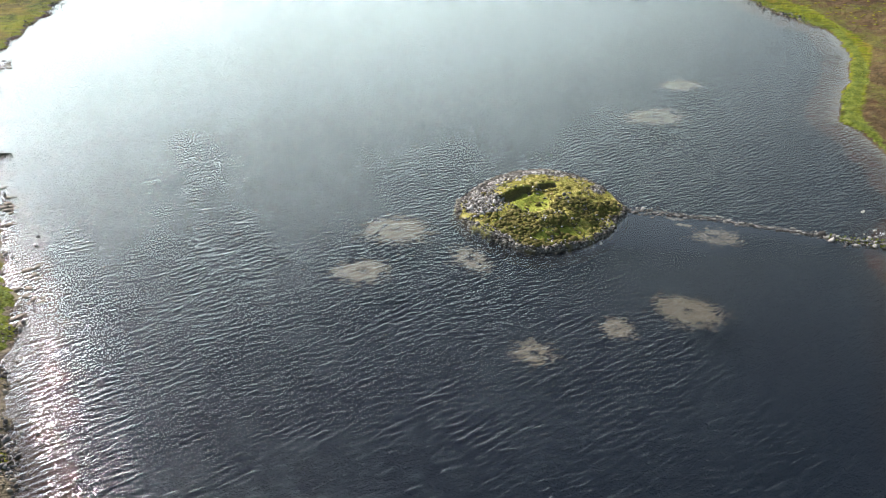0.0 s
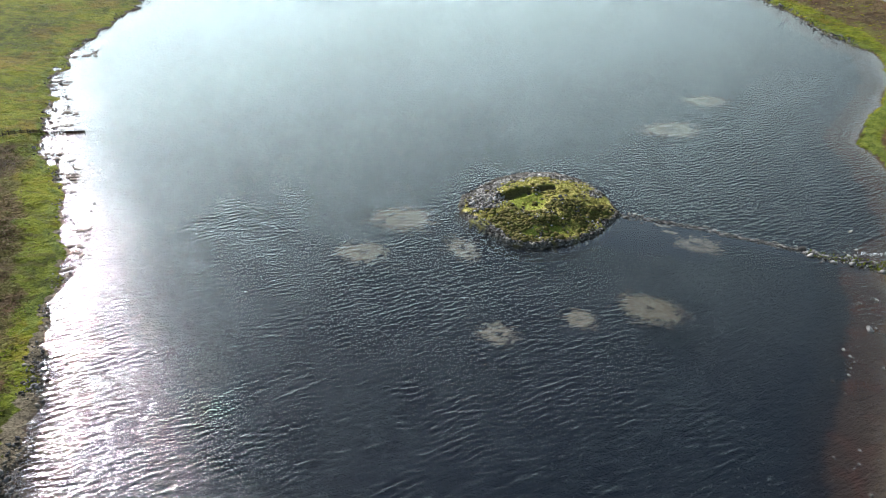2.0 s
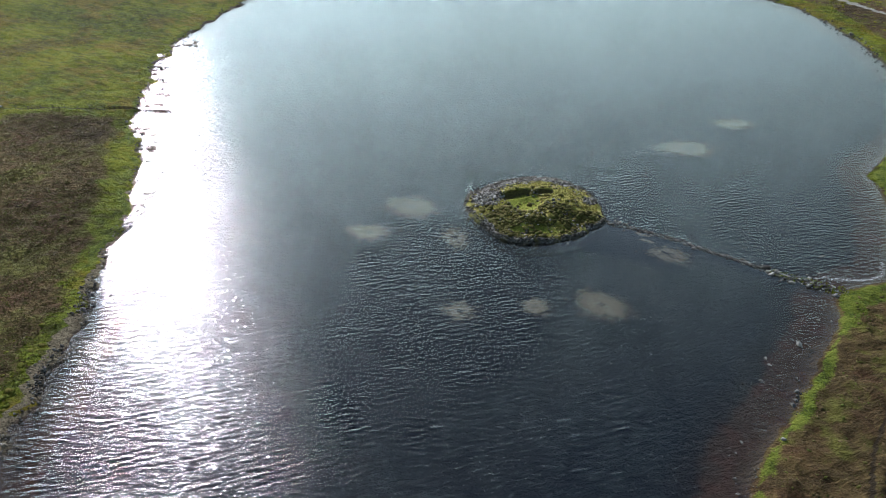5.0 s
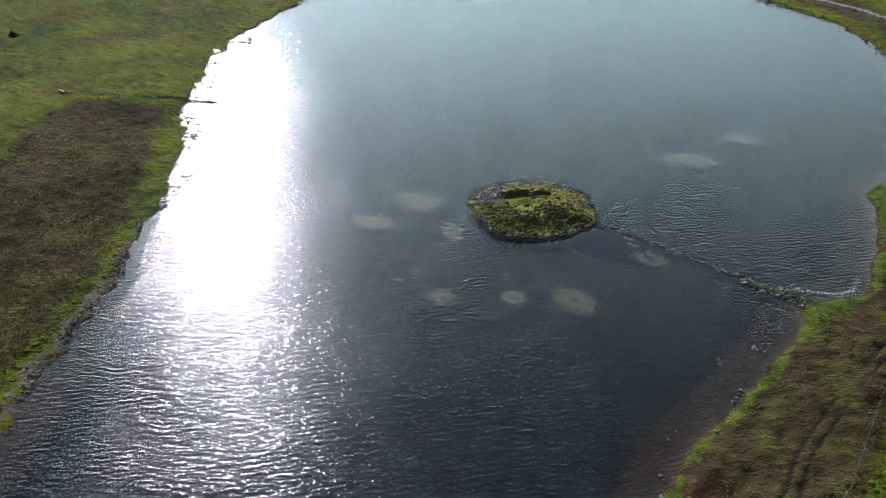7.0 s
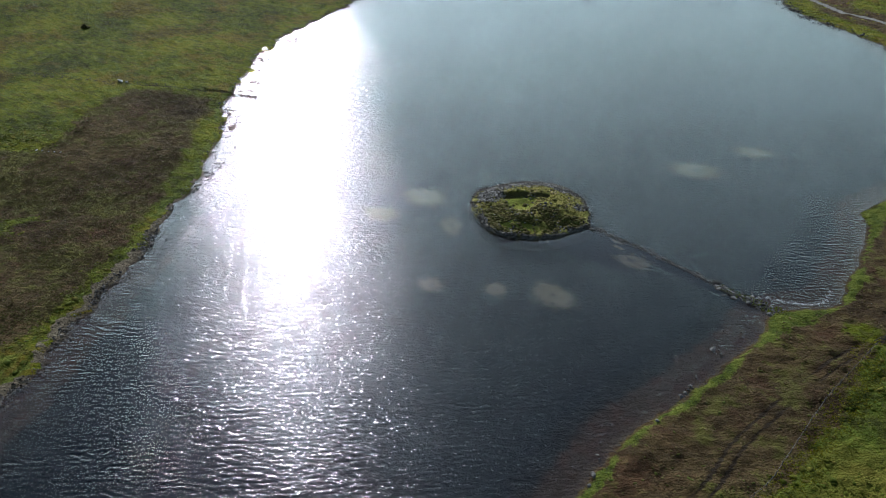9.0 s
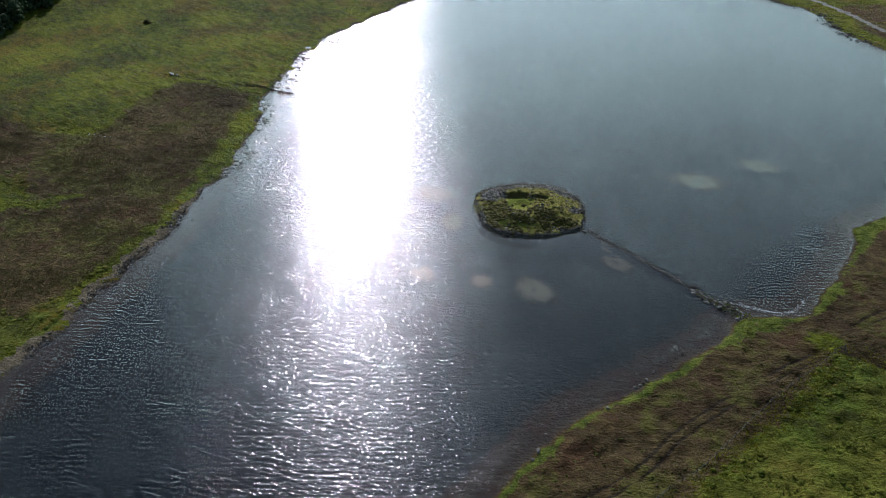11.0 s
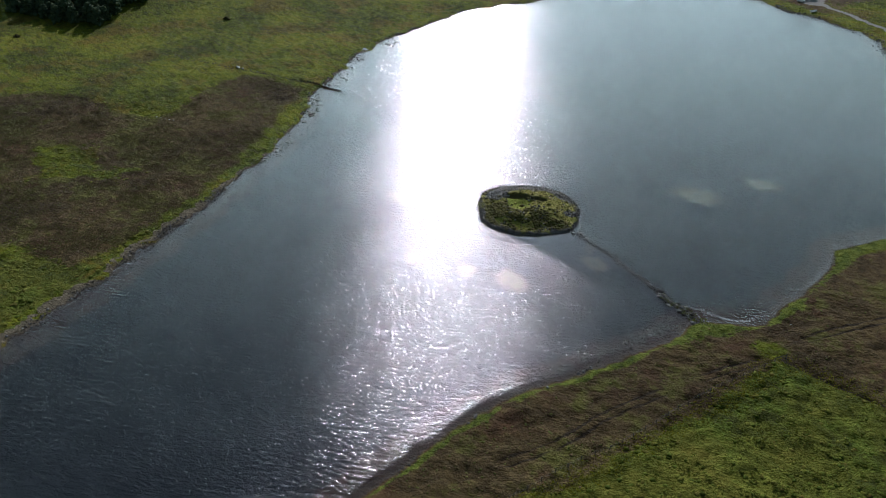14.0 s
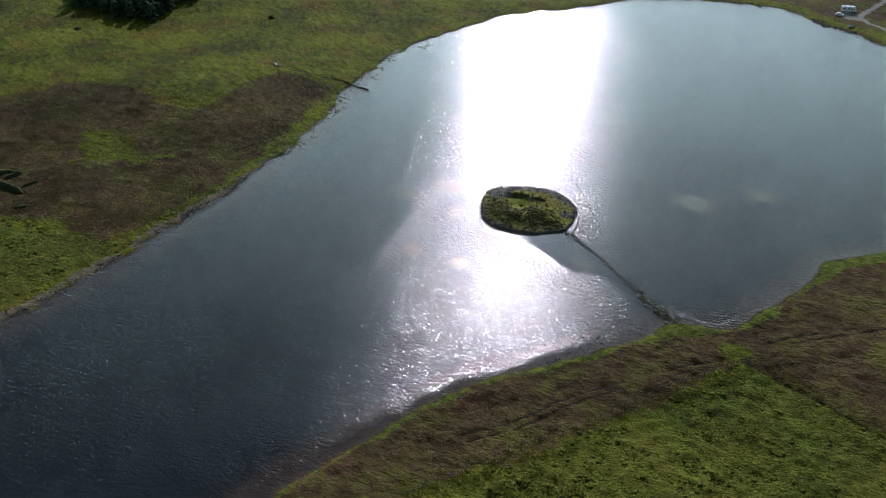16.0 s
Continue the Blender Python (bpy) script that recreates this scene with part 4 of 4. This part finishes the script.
scatter("far_shore_rocks", ROCKS, rocks, np.clip(rng.lognormal(-0.75, 0.4, len(rocks)), 0.3, 1.1), M_WETSTONE, 38, "dark rocks breaking the water off the far shore", "rocks", tilt=0.3)
rng = np.random.default_rng(27)
for k in range(150):
    bx, by = rng.uniform(52, 70), rng.uniform(-66, 0)
    d = float(shore_distance(np.array(bx), np.array(by)))
    if -7.5 < d < -0.3:
        boulder((bx, by), 0.16 + min(0.3, rng.exponential(0.12)), 5000 + k, "small grey stone standing in shallow peaty water", "boulders in the shallows", DARK_BOULDERS if rng.uniform() < 0.5 else BOULDERS, base=0.0)


# ---- weed beds in the water ----
def weed_bed(at, rx, ry, turn, n, seed):
    rng = np.random.default_rng(seed)
    r, a = np.minimum(np.abs(rng.normal(0, 0.34, n)) + 0.45 * np.sqrt(rng.uniform(0, 1, n)), 1.3), rng.uniform(0, 6.283, n)
    r = r * (1.0 + 0.08 * np.sin(3 * a + seed) + 0.05 * np.sin(7 * a + 2 * seed))
    u, v = r * rx * np.cos(a), r * ry * np.sin(a)
    c, s = math.cos(radians(turn)), math.sin(radians(turn))
    x, y = at[0] + u * c - v * s, at[1] + u * s + v * c
    ok = soft_noise(x, y, 1.1, seed, 2) > -0.45 + 0.3 * (r - 0.6)
    where = np.stack([x, y, rng.uniform(-0.2, -0.1, n)], -1)[ok]
    return tagged(scatter("weed_bed", [weed_shape(s) for s in range(5)], where, rng.uniform(0.14, 0.42, len(where)), M_WEED, seed, "pale straw-coloured pond weed bed just under the surface", "water weed", turn=radians(49)), group="weed beds")


for k, (px, py, rx, ry, turn, n) in enumerate([(-19.8, -26.8, 5.6, 4.4, 30, 1700), (-18.2, -39.8, 4.4, 3.4, 30, 800), (-5.0, -29.0, 3.0, 4.6, 60, 380), (27.9, -26.8, 5.0, 3.6, 10, 1300), (20.1, -35.2, 2.6, 2.4, 0, 280),
                                               (12.1, -45.4, 3.4, 3.0, 0, 250), (27.7, -4.5, 4.4, 3.0, 20, 480), (5.9, 40.4, 7.5, 5.0, 40, 1500), (6.6, 62.3, 5.5, 4.0, 40, 900), (20.0, -1.8, 1.6, 0.5, 10, 60), (22.0, -3.2, 1.4, 0.5, 15, 60)]):
    weed_bed((px, py), rx, ry, turn, int(2.5 * n), 400 + k)
rng = np.random.default_rng(21)
foam_line = spline([(51, 8.4), (54.2, 10.6), (57.4, 13.6), (58.6, 17.5), (57.0, 22)], 30, False)
x, y = np.concatenate([foam_line[:, 0]]), np.concatenate([foam_line[:, 1]])
scatter("foam", [weed_shape(s) for s in range(4)], np.stack([x + rng.normal(0, 0.25, len(x)), y + rng.normal(0, 0.25, len(x)), np.full(len(x), 0.05)], -1), rng.uniform(0.12, 0.35, len(x)), M_FOAM, 22, "thin white foam where ripples break in the bay", "foam")

FIELD_LINE = np.array(FIELD_EDGE + [(81, 20), (90, 24.5), (99, 29)], float)


# ---- moor plants ----
LOW_TUFTS = [tuft_shape(60 + s, 5, 0.75) for s in range(6)]


def heath_at(x, y, d):
    return zones(x, y, d)["heath"]


def clumped(x, y, seed, size=7.0):
    return 0.03 + 0.97 * smooth(soft_noise(x, y, size, seed, 3), 0.0, 0.3)


def patchy(x, y, seed, size=6.0):
    return 0.55 + 0.45 * soft_noise(x, y, size, seed, 2)


rng = np.random.default_rng(23)
w = sown(rng, 130000, 56, 135, -125, 135, lambda x, y, d: (d > 2.5) * heath_at(x, y, d) * (0.3 + 0.7 * clumped(x, y, 81)) * (1 - zones(x, y, d)["rut"]))
scatter("heather_bank", DOMES[:3] + LOW_TUFTS + TUFTS, w, rng.uniform(0.1, 0.36, len(w)), M_HEATHER, 24, "brown heather clumps on the peaty ground", "heather", squash=(0.15, 0.42), tilt=0.06)
w = sown(rng, 130000, -130, -5, -190, -48, lambda x, y, d: (d > 2.5) * heath_at(x, y, d) * (0.35 + 0.65 * clumped(x, y, 82, 10)))
scatter("heather_moor", LOW_TUFTS + TUFTS[:3], w, rng.uniform(0.25, 0.7, len(w)), M_MOOR, 25, "dark heather clumps over the moor", "heather", squash=(0.12, 0.34), tilt=0.06)
w = along_shore(rng, 16000, lambda x, y: (y < 130), 9.0)
lush = zones(w[:, 0], w[:, 1], shore_distance(w[:, 0], w[:, 1]))["lush"]
w = w[lush * patchy(w[:, 0], w[:, 1], 83, 3) > rng.uniform(0, 1, len(w))]
scatter("shore_turf", TUFTS, w, rng.uniform(0.18, 0.4, len(w)), M_LUSH, 26, "bright yellow-green turf tufts along the bank", "grass", squash=(0.25, 0.5))
w = sown(rng, 62000, 68, 165, -125, 55, lambda x, y, d: (d > 4) * zones(x, y, d)["meadow"] * (0.25 + 0.75 * clumped(x, y, 84, 4.0)))
scatter("rushes", TUFTS + LOW_TUFTS[:2] + CUSHIONS[:2], w, rng.uniform(0.22, 0.62, len(w)), M_RUSH, 27, "rough green rush and grass tussocks in the field", "rushes", squash=(0.15, 0.45))
w = sown(rng, 24000, -110, 20, -190, -95, lambda x, y, d: (d > 3) * (1 - heath_at(x, y, d)) * patchy(x, y, 85, 7))
scatter("marsh_grass", TUFTS + CUSHIONS[:2], w, rng.uniform(0.3, 0.75, len(w)), M_RUSH, 28, "lush green marsh grass beside the loch", "grass", squash=(0.15, 0.35))
w = sown(rng, 40000, -270, -90, -190, 90, lambda x, y, d: (d > 2) * (1 - heath_at(x, y, d)) * patchy(x, y, 86, 12))
scatter("pasture_tussocks", LOW_TUFTS + TUFTS[:2], w, rng.uniform(0.25, 0.65, len(w)), M_GRASS, 29, "yellowish rough pasture tussocks", "grass", squash=(0.08, 0.25))
w = sown(rng, 9000, -210, 70, 130, 260, lambda x, y, d: (d > 1.5) * (1 - zones(x, y, d)["path"]) * patchy(x, y, 87))
scatter("far_tussocks", TUFTS + CUSHIONS, w, rng.uniform(0.3, 0.7, len(w)), M_GRASS, 30, "olive grass and heather on the far bank", "grass", squash=(0.22, 0.45))


w = sown(rng, 60000, 64, 105, -75, 32, lambda x, y, d: (d > 3) * (1 - smooth(line_distance(x, y, FIELD_LINE) + 1.5 * soft_noise(x, y, 5, 88, 2), 1.0, 4.0)) * 0.3)
scatter("field_edge_grass", TUFTS + LOW_TUFTS, w, rng.uniform(0.22, 0.5, len(w)), M_GRASS, 36, "rank yellow-green grass along the old field edge", "grass", squash=(0.25, 0.5))


# ---- fences ----
def fence(line, gap, name, label, wood, wires, height=1.05, seed=31, radius=0.07):
    """A post and wire fence that follows the ground: each post is a part, each wire too."""
    rng = np.random.default_rng(seed)
    root = tagged(new(name), label, "fence")
    root.empty_display_size = 0.3
    line = np.asarray(line, float)
    seg = np.hypot(*np.diff(line, axis=0).T)
    n = int(seg.sum() / gap)
    tops = []
    for k in range(n + 1):
        s = min(k * gap, seg.sum() - 1e-3)
        i = int(np.searchsorted(np.cumsum(seg), s))
        u = (s - (np.cumsum(seg)[i] - seg[i])) / seg[i]
        x, y = line[i] * (1 - u) + line[i + 1] * u
        z = float(ground_at(x, y)[0])
        lean = Vector((rng.normal(0, 0.05), rng.normal(0, 0.05), 1)) * height * rng.uniform(0.92, 1.06)
        base = Vector((x, y, max(z, -0.8)))
        if z < 0:
            lean = lean + Vector((0, 0, -z))
        bm = rod(bmesh.new(), base - Vector((0, 0, 0.3)), base + lean, radius * 1.1, radius, 6)
        part("post", bm, wood, root)
        tops.append((base, lean))
    for h in wires:
        bm = bmesh.new()
        for (a, la), (b, lb) in zip(tops, tops[1:]):
            rod(bm, a + la * h, b + lb * h, 0.011, 0.011, 4)
        part("wire", bm, M_WIRE, root)
    return root


fence([(89, -64), (82.3, -37), (82, -31), (79, -20), (76, -9), (74, 2), (72.2, 13)], 3.0, "wire_fence", "old post-and-wire fence between heather and field", M_WOOD, (0.4, 0.65, 0.92))
fence(MOOR_FENCE, 3.2, "wire_fence", "weathered post-and-wire fence across the moor", M_WOOD, (0.5, 0.9), 0.85, seed=32)


def water_fence(a, b):
    """A dark timber fence running out into the loch."""
    root = tagged(new("water_fence"), "dark wet timber fence running out into the loch", "fence")
    a, b = Vector(a), Vector(b)
    rng = np.random.default_rng(33)
    n = 13
    for k in range(n + 1):
        p = a.lerp(b, k / n)
        h = 1.1 - 0.75 * (k / n) ** 2
        h += max(float(ground_at(p.x, p.y)[0]), 0)
        bm = rod(bmesh.new(), (p.x, p.y, -0.9), (p.x + rng.normal(0, 0.05), p.y + rng.normal(0, 0.05), h), 0.09, 0.08, 7)
        part("post", bm, M_DARKWOOD, root)
    for z0, z1 in ((0.22, 0.05), (0.5, 0.16), (0.78, 0.28)):
        bm = bmesh.new()
        for k in range(n):
            p, q = a.lerp(b, k / n), a.lerp(b, (k + 1) / n)
            up, on = (max(float(ground_at(v.x, v.y)[0]), 0) for v in (p, q))
            rod(bm, (p.x, p.y, up + z0 + (z1 - z0) * k / n), (q.x, q.y, on + z0 + (z1 - z0) * (k + 1) / n), 0.07, 0.06, 5)
        part("rail", bm, M_DARKWOOD, root)
    bm = rod(bmesh.new(), (b.x - 1.6, b.y - 1.4, -0.5), (b.x - 1.2, b.y - 1.6, 1.3), 0.06, 0.05, 6)
    part("stake", bm, M_DARKWOOD, root, "leaning dark stake")
    return root


water_fence((-112.0, -49.7, 0), (-100.2, -37.6, 0))


def corner_post(at):
    """A stout corner post with two raking struts and a weathered board."""
    z = float(ground_at(*at)[0])
    root = tagged(new("corner_post"), "grey weathered fence corner post with raking struts", "fence post")
    root.location = (at[0], at[1], z)
    part("post", rod(bmesh.new(), (0, 0, -0.3), (0.03, 0, 1.45), 0.13, 0.11, 9), M_WOOD, root)
    for x, y in ((1.5, -1.1), (-1.0, -1.6)):
        part("strut", rod(bmesh.new(), (x, y, -0.1), (0, 0, 1.15), 0.08, 0.07, 7), M_WOOD, root)
    part("board", box(bmesh.new(), (1.5, 0.05, 0.2), (0.3, -0.5, 0.62), 0.01, Matrix.Rotation(0.6, 4, "Z")), M_WOOD, root)
    return root


corner_post((72.2, 15.0))


# ---- turf walls of a ruin, pale stones, bushes ----
def turf_wall(a, b, width, height):
    """A slumped, rounded wall of dark turf."""
    a, b = np.array(a, float), np.array(b, float)
    n, m = max(6, int(np.hypot(*(b - a)) / 0.5)), 8
    along = (b - a) / np.hypot(*(b - a))
    side = np.array((-along[1], along[0]))
    v, f = [], []
    for i in range(n + 1):
        s = i / n
        end = min(1.0, 4 * min(s, 1 - s) + 0.35)
        for j in range(m + 1):
            q = 2 * j / m - 1
            p = a + (b - a) * s + side * q * width * 0.5 * end
            h = (1 - q * q) ** 0.6 * height * end * (1 + 0.25 * float(soft_noise(p[0], p[1], 0.9, 91, 2)))
            v.append((*p, float(ground_at(*p)[0]) - 0.12 + h))
    for i in range(n):
        for j in range(m):
            k = i * (m + 1) + j
            f.append((k, k + m + 1, k + m + 2, k + 1))
    me = fast_mesh("turf_wall", v, f)
    me.materials.append(M_TURF)
    return tagged(new("turf_wall", me), "dark slumped turf wall of a ruined enclosure", "wall", "ruined turf walls")


for a, b, width, height in [((-48.1, -157.0), (-40.3, -148.6), 2.4, 1.3), ((-52.6, -158.0), (-54.5, -153.0), 1.5, 1.1), ((-49.8, -154.9), (-53.2, -150.6), 1.5, 1.1), ((-43.9, -149.3), (-47.6, -145.3), 1.0, 0.8), ((-31.3, -149.2), (-32.1, -145.8), 1.6, 0.6)]:
    turf_wall(a, b, width, height)
boulder((-133, -70), 1.3, 501, "pale grey boulder at the corner of the moor", meshes=PALE_BOULDERS)
boulder((-131.6, -68.6), 0.9, 502, "pale grey boulder at the corner of the moor", meshes=PALE_BOULDERS)
for k in range(5):
    boulder((-92.5 + 0.9 * k, -101.5 + 1.3 * k), 0.45, 510 + k, "small pale stone in a row in the heather", "row of pale stones", PALE_BOULDERS)


def leaf_cloud(seed, n, rx, ry, z0, z1, size, point=0.6, leaf=M_LEAF):
    """A crown of many small leafy clumps with gaps, wider below than above."""
    rng = np.random.default_rng(seed)
    h = rng.uniform(0, 1, n)
    r = np.sqrt(rng.uniform(0.05, 1, n)) * (1 - h) ** point * (0.8 + 0.4 * rng.uniform(0, 1, n))
    a = rng.uniform(0, 6.283, n)
    r = r * (1 + 0.25 * np.sin(3 * a + seed) + 0.15 * np.sin(5 * a + 9 * h))
    where = np.stack([rx * r * np.cos(a), ry * r * np.sin(a), z0 + (z1 - z0) * h], -1)
    shapes = TUFTS[:3] + CUSHIONS[:3]
    verts, tris, base = [], [], 0
    for p in where:
        v, f = shapes[rng.integers(0, len(shapes))]
        s = size * rng.uniform(0.6, 1.3)
        turn = np.array(Euler(rng.uniform(-1.2, 1.2, 3)).to_matrix())
        verts.append(v @ turn.T * s + p)
        tris.append(f + base)
        base += len(v)
    me = fast_mesh("crown", np.concatenate(verts), np.concatenate(tris))
    me.materials.append(leaf)
    return me


def tree(name, seed, height, spread, label, category):
    """A tapered trunk with limbs and a ragged crown."""
    rng = np.random.default_rng(seed)
    root = tagged(new(name), label, category)
    bm = rod(bmesh.new(), (0, 0, -0.3), (0.1, 0.05, height * 0.75), 0.22, 0.06, 8)
    part("trunk", bm, M_BARK, root)
    for k in range(5):
        a, z = rng.uniform(0, 6.283), height * rng.uniform(0.2, 0.6)
        bm = rod(bmesh.new(), (0, 0, z), (math.cos(a) * spread * 0.7, math.sin(a) * spread * 0.7, z + height * 0.15), 0.08, 0.03, 5)
        part("limb", bm, M_BARK, root)
    mesh_part("crown", leaf_cloud(seed, 230, spread, spread, height * 0.08, height, height * 0.13), root)
    return root


WOOD = np.array([(-221, -156), (-205, -138), (-198, -122), (-211, -112), (-226, -100), (-250, -88), (-262, -120), (-255, -156)], float)
kinds = [tree("conifer", 600 + k, h, s, "dark green conifer in a small dense wood", "tree") for k, (h, s) in enumerate([(6.5, 2.6), (7.5, 3.0), (5.5, 2.4), (8.2, 3.2)])]
rng = np.random.default_rng(35)
spots = []
for _ in range(2000):
    p = rng.uniform((-262, -175), (-190, -80))
    if inside(p[0], p[1], WOOD) and all(np.hypot(*(p - q)) > 2.9 for q in spots):
        spots.append(p)
    if len(spots) == 95:
        break
for k, p in enumerate(spots):
    at = pose(p[0], p[1], float(ground_at(*p)[0]), 0, 0, rng.uniform(0, 360))
    if k < 4:
        kinds[k].matrix_basis = at
        tagged(kinds[k], group="trees of the wood")
    else:
        copy_thing(kinds[k % 4], at)


def bush(at, size, seed):
    root = tagged(new("bush"), "low brownish scrub bush on the rough pasture", "bush")
    root.location = (at[0], at[1], float(ground_at(*at)[0]))
    for k in range(4):
        a = k * 1.6
        part("stem", rod(bmesh.new(), (0, 0, -0.1), (math.cos(a) * size * 0.5, math.sin(a) * size * 0.5, size * 0.7), 0.06, 0.03, 5), M_BARK, root)
    mesh_part("crown", leaf_cloud(seed, 90, size, size, 0.0, size * 0.8, size * 0.3, 0.5, M_SCRUB), root)


bush((-196, -67.5), 1.3, 640)
bush((-186, -151), 1.3, 642)


# ---- camper van, car and boat on the far shore ----
def wheel(parent, x, y, r):
    bm = bmesh.new()
    bmesh.ops.create_cone(bm, cap_ends=True, segments=20, radius1=r, radius2=r, depth=0.22, matrix=Matrix.Translation((x, y, r)) @ Matrix.Rotation(radians(90), 4, "X"))
    bmesh.ops.bevel(bm, geom=[e for e in bm.edges if len(e.link_faces) == 2 and e.calc_face_angle(0) > 1], offset=0.03, segments=2, affect="EDGES")
    w = part("wheel", bm, M_RUBBER, parent, "black tyre")
    bm = bmesh.new()
    bmesh.ops.create_cone(bm, cap_ends=True, segments=16, radius1=r * 0.6, radius2=r * 0.55, depth=0.25, matrix=Matrix.Translation((x, y, r)) @ Matrix.Rotation(radians(90), 4, "X"))
    part("rim", bm, M_STEEL, w, "silver wheel rim")


def profile_body(points, width, bevel):
    """A closed side outline swept across a width, with rounded edges."""
    bm = bmesh.new()
    left = [bm.verts.new((x, -width / 2, z)) for x, z in points]
    right = [bm.verts.new((x, width / 2, z)) for x, z in points]
    bm.faces.new(left)
    bm.faces.new(right[::-1])
    for i in range(len(points)):
        j = (i + 1) % len(points)
        bm.faces.new((left[j], left[i], right[i], right[j]))
    bmesh.ops.recalc_face_normals(bm, faces=bm.faces)
    bmesh.ops.bevel(bm, geom=bm.edges[:], offset=bevel, segments=2, affect="EDGES")
    return bm


def motorhome(at, turn):
    root = tagged(new("motorhome"), "white coach-built motorhome parked on the lay-by", "motorhome")
    root.matrix_basis = pose(at[0], at[1], float(ground_at(*at)[0]), 0, 0, turn)
    part("body", profile_body([(-3.5, 0.55), (-3.5, 2.9), (2.2, 2.95), (2.9, 2.7), (2.95, 2.15), (2.3, 2.05), (1.9, 0.55)], 2.3, 0.08), M_WHITE, root)
    part("cab", profile_body([(1.9, 0.45), (1.9, 2.05), (2.35, 2.0), (3.0, 1.25), (3.6, 1.05), (3.65, 0.45)], 2.0, 0.07), M_WHITE, root)
    part("windscreen", box(bmesh.new(), (0.03, 1.75, 0.85), (2.72, 0, 1.63), 0.01, Matrix.Rotation(radians(-41), 4, "Y")), M_GLASS, root)
    for s in (-1, 1):
        for x, w in ((-2.4, 1.2), (-0.4, 0.9), (1.1, 0.7)):
            part("side_window", box(bmesh.new(), (w, 0.03, 0.55), (x, s * 1.155, 1.9), 0.01), M_GLASS, root)
        part("cab_window", box(bmesh.new(), (0.7, 0.03, 0.5), (2.4, s * 1.01, 1.5), 0.01), M_GLASS, root)
        part("trim_stripe", box(bmesh.new(), (5.2, 0.02, 0.12), (-0.8, s * 1.16, 1.2), 0.004), M_GREY, root)
        part("tail_light", box(bmesh.new(), (0.04, 0.15, 0.5), (-3.52, s * 0.95, 1.1), 0.01), M_RED, root)
        part("headlight", box(bmesh.new(), (0.08, 0.35, 0.2), (3.62, s * 0.72, 0.85), 0.02), M_GLASS, root)
        for x in (-2.2, 2.7):
            wheel(root, x, s * 0.98, 0.36)
    for x in (-2.0, 0.2):
        part("roof_hatch", box(bmesh.new(), (0.7, 0.7, 0.12), (x, 0, 3.0), 0.03), M_GREY, root)
    part("bumper", box(bmesh.new(), (0.12, 1.9, 0.25), (3.66, 0, 0.5), 0.04), M_GREY, root)


def small_car(at, turn):
    root = tagged(new("car"), "white hatchback car parked beside the motorhome", "car")
    root.matrix_basis = pose(at[0], at[1], float(ground_at(*at)[0]), 0, 0, turn)
    part("body", profile_body([(-2.0, 0.35), (-2.05, 0.9), (-1.9, 1.0), (1.0, 0.98), (1.95, 0.8), (2.05, 0.35)], 1.72, 0.08), M_WHITE, root)
    part("cabin", profile_body([(-1.95, 0.95), (-1.6, 1.46), (0.1, 1.5), (1.0, 0.95)], 1.5, 0.07), M_WHITE, root)
    part("windscreen", box(bmesh.new(), (0.03, 1.3, 0.66), (0.57, 0, 1.23), 0.01, Matrix.Rotation(radians(-58), 4, "Y")), M_GLASS, root)
    part("rear_window", box(bmesh.new(), (0.03, 1.25, 0.5), (-1.8, 0, 1.22), 0.01, Matrix.Rotation(radians(34), 4, "Y")), M_GLASS, root)
    for s in (-1, 1):
        part("side_window", box(bmesh.new(), (1.5, 0.03, 0.34), (-0.6, s * 0.755, 1.22), 0.01), M_GLASS, root)
        part("headlight", box(bmesh.new(), (0.1, 0.35, 0.14), (1.98, s * 0.6, 0.68), 0.02), M_GLASS, root)
        part("tail_light", box(bmesh.new(), (0.06, 0.2, 0.3), (-2.05, s * 0.72, 0.8), 0.02), M_RED, root)
        for x in (-1.3, 1.3):
            wheel(root, x, s * 0.78, 0.31)


def rowing_boat(at, turn):
    """An open clinker boat drawn up on the bank."""
    root = tagged(new("rowing_boat"), "white open rowing boat drawn up on the bank", "boat")
    root.matrix_basis = pose(at[0], at[1], float(ground_at(*at)[0]) + 0.3, 6, 0, turn)
    n, m = 14, 8
    bm = bmesh.new()
    grid = []
    for i in range(n + 1):
        s = 2 * i / n - 1
        w = 0.75 * (1 - max(0, s) ** 2.2) * (1 - 0.25 * max(0, -s) ** 2) + 0.01
        row = []
        for j in range(m + 1):
            q = 2 * j / m - 1
            row.append(bm.verts.new((2.2 * s, w * q * (1 - 0.1 * (1 - abs(q))), 0.55 * abs(q) ** 2.2 - 0.3 + 0.22 * s * s * (abs(q) + 0.3))))
        grid.append(row)
    for i in range(n):
        for j in range(m):
            bm.faces.new((grid[i][j], grid[i + 1][j], grid[i + 1][j + 1], grid[i][j + 1]))
    bm.faces.new(grid[0])
    bmesh.ops.recalc_face_normals(bm, faces=bm.faces)
    bmesh.ops.solidify(bm, geom=bm.faces[:], thickness=0.04)
    part("hull", bm, M_WHITE, root)
    for x in (-1.2, 0.0, 1.0):
        part("thwart", box(bmesh.new(), (0.25, 1.15, 0.04), (x, 0, 0.12), 0.01), M_WOOD, root)


motorhome((-152.5, 218.5), 67)
small_car((-148.5, 210.5), 60)
rowing_boat((-131.5, 203.5), 100)
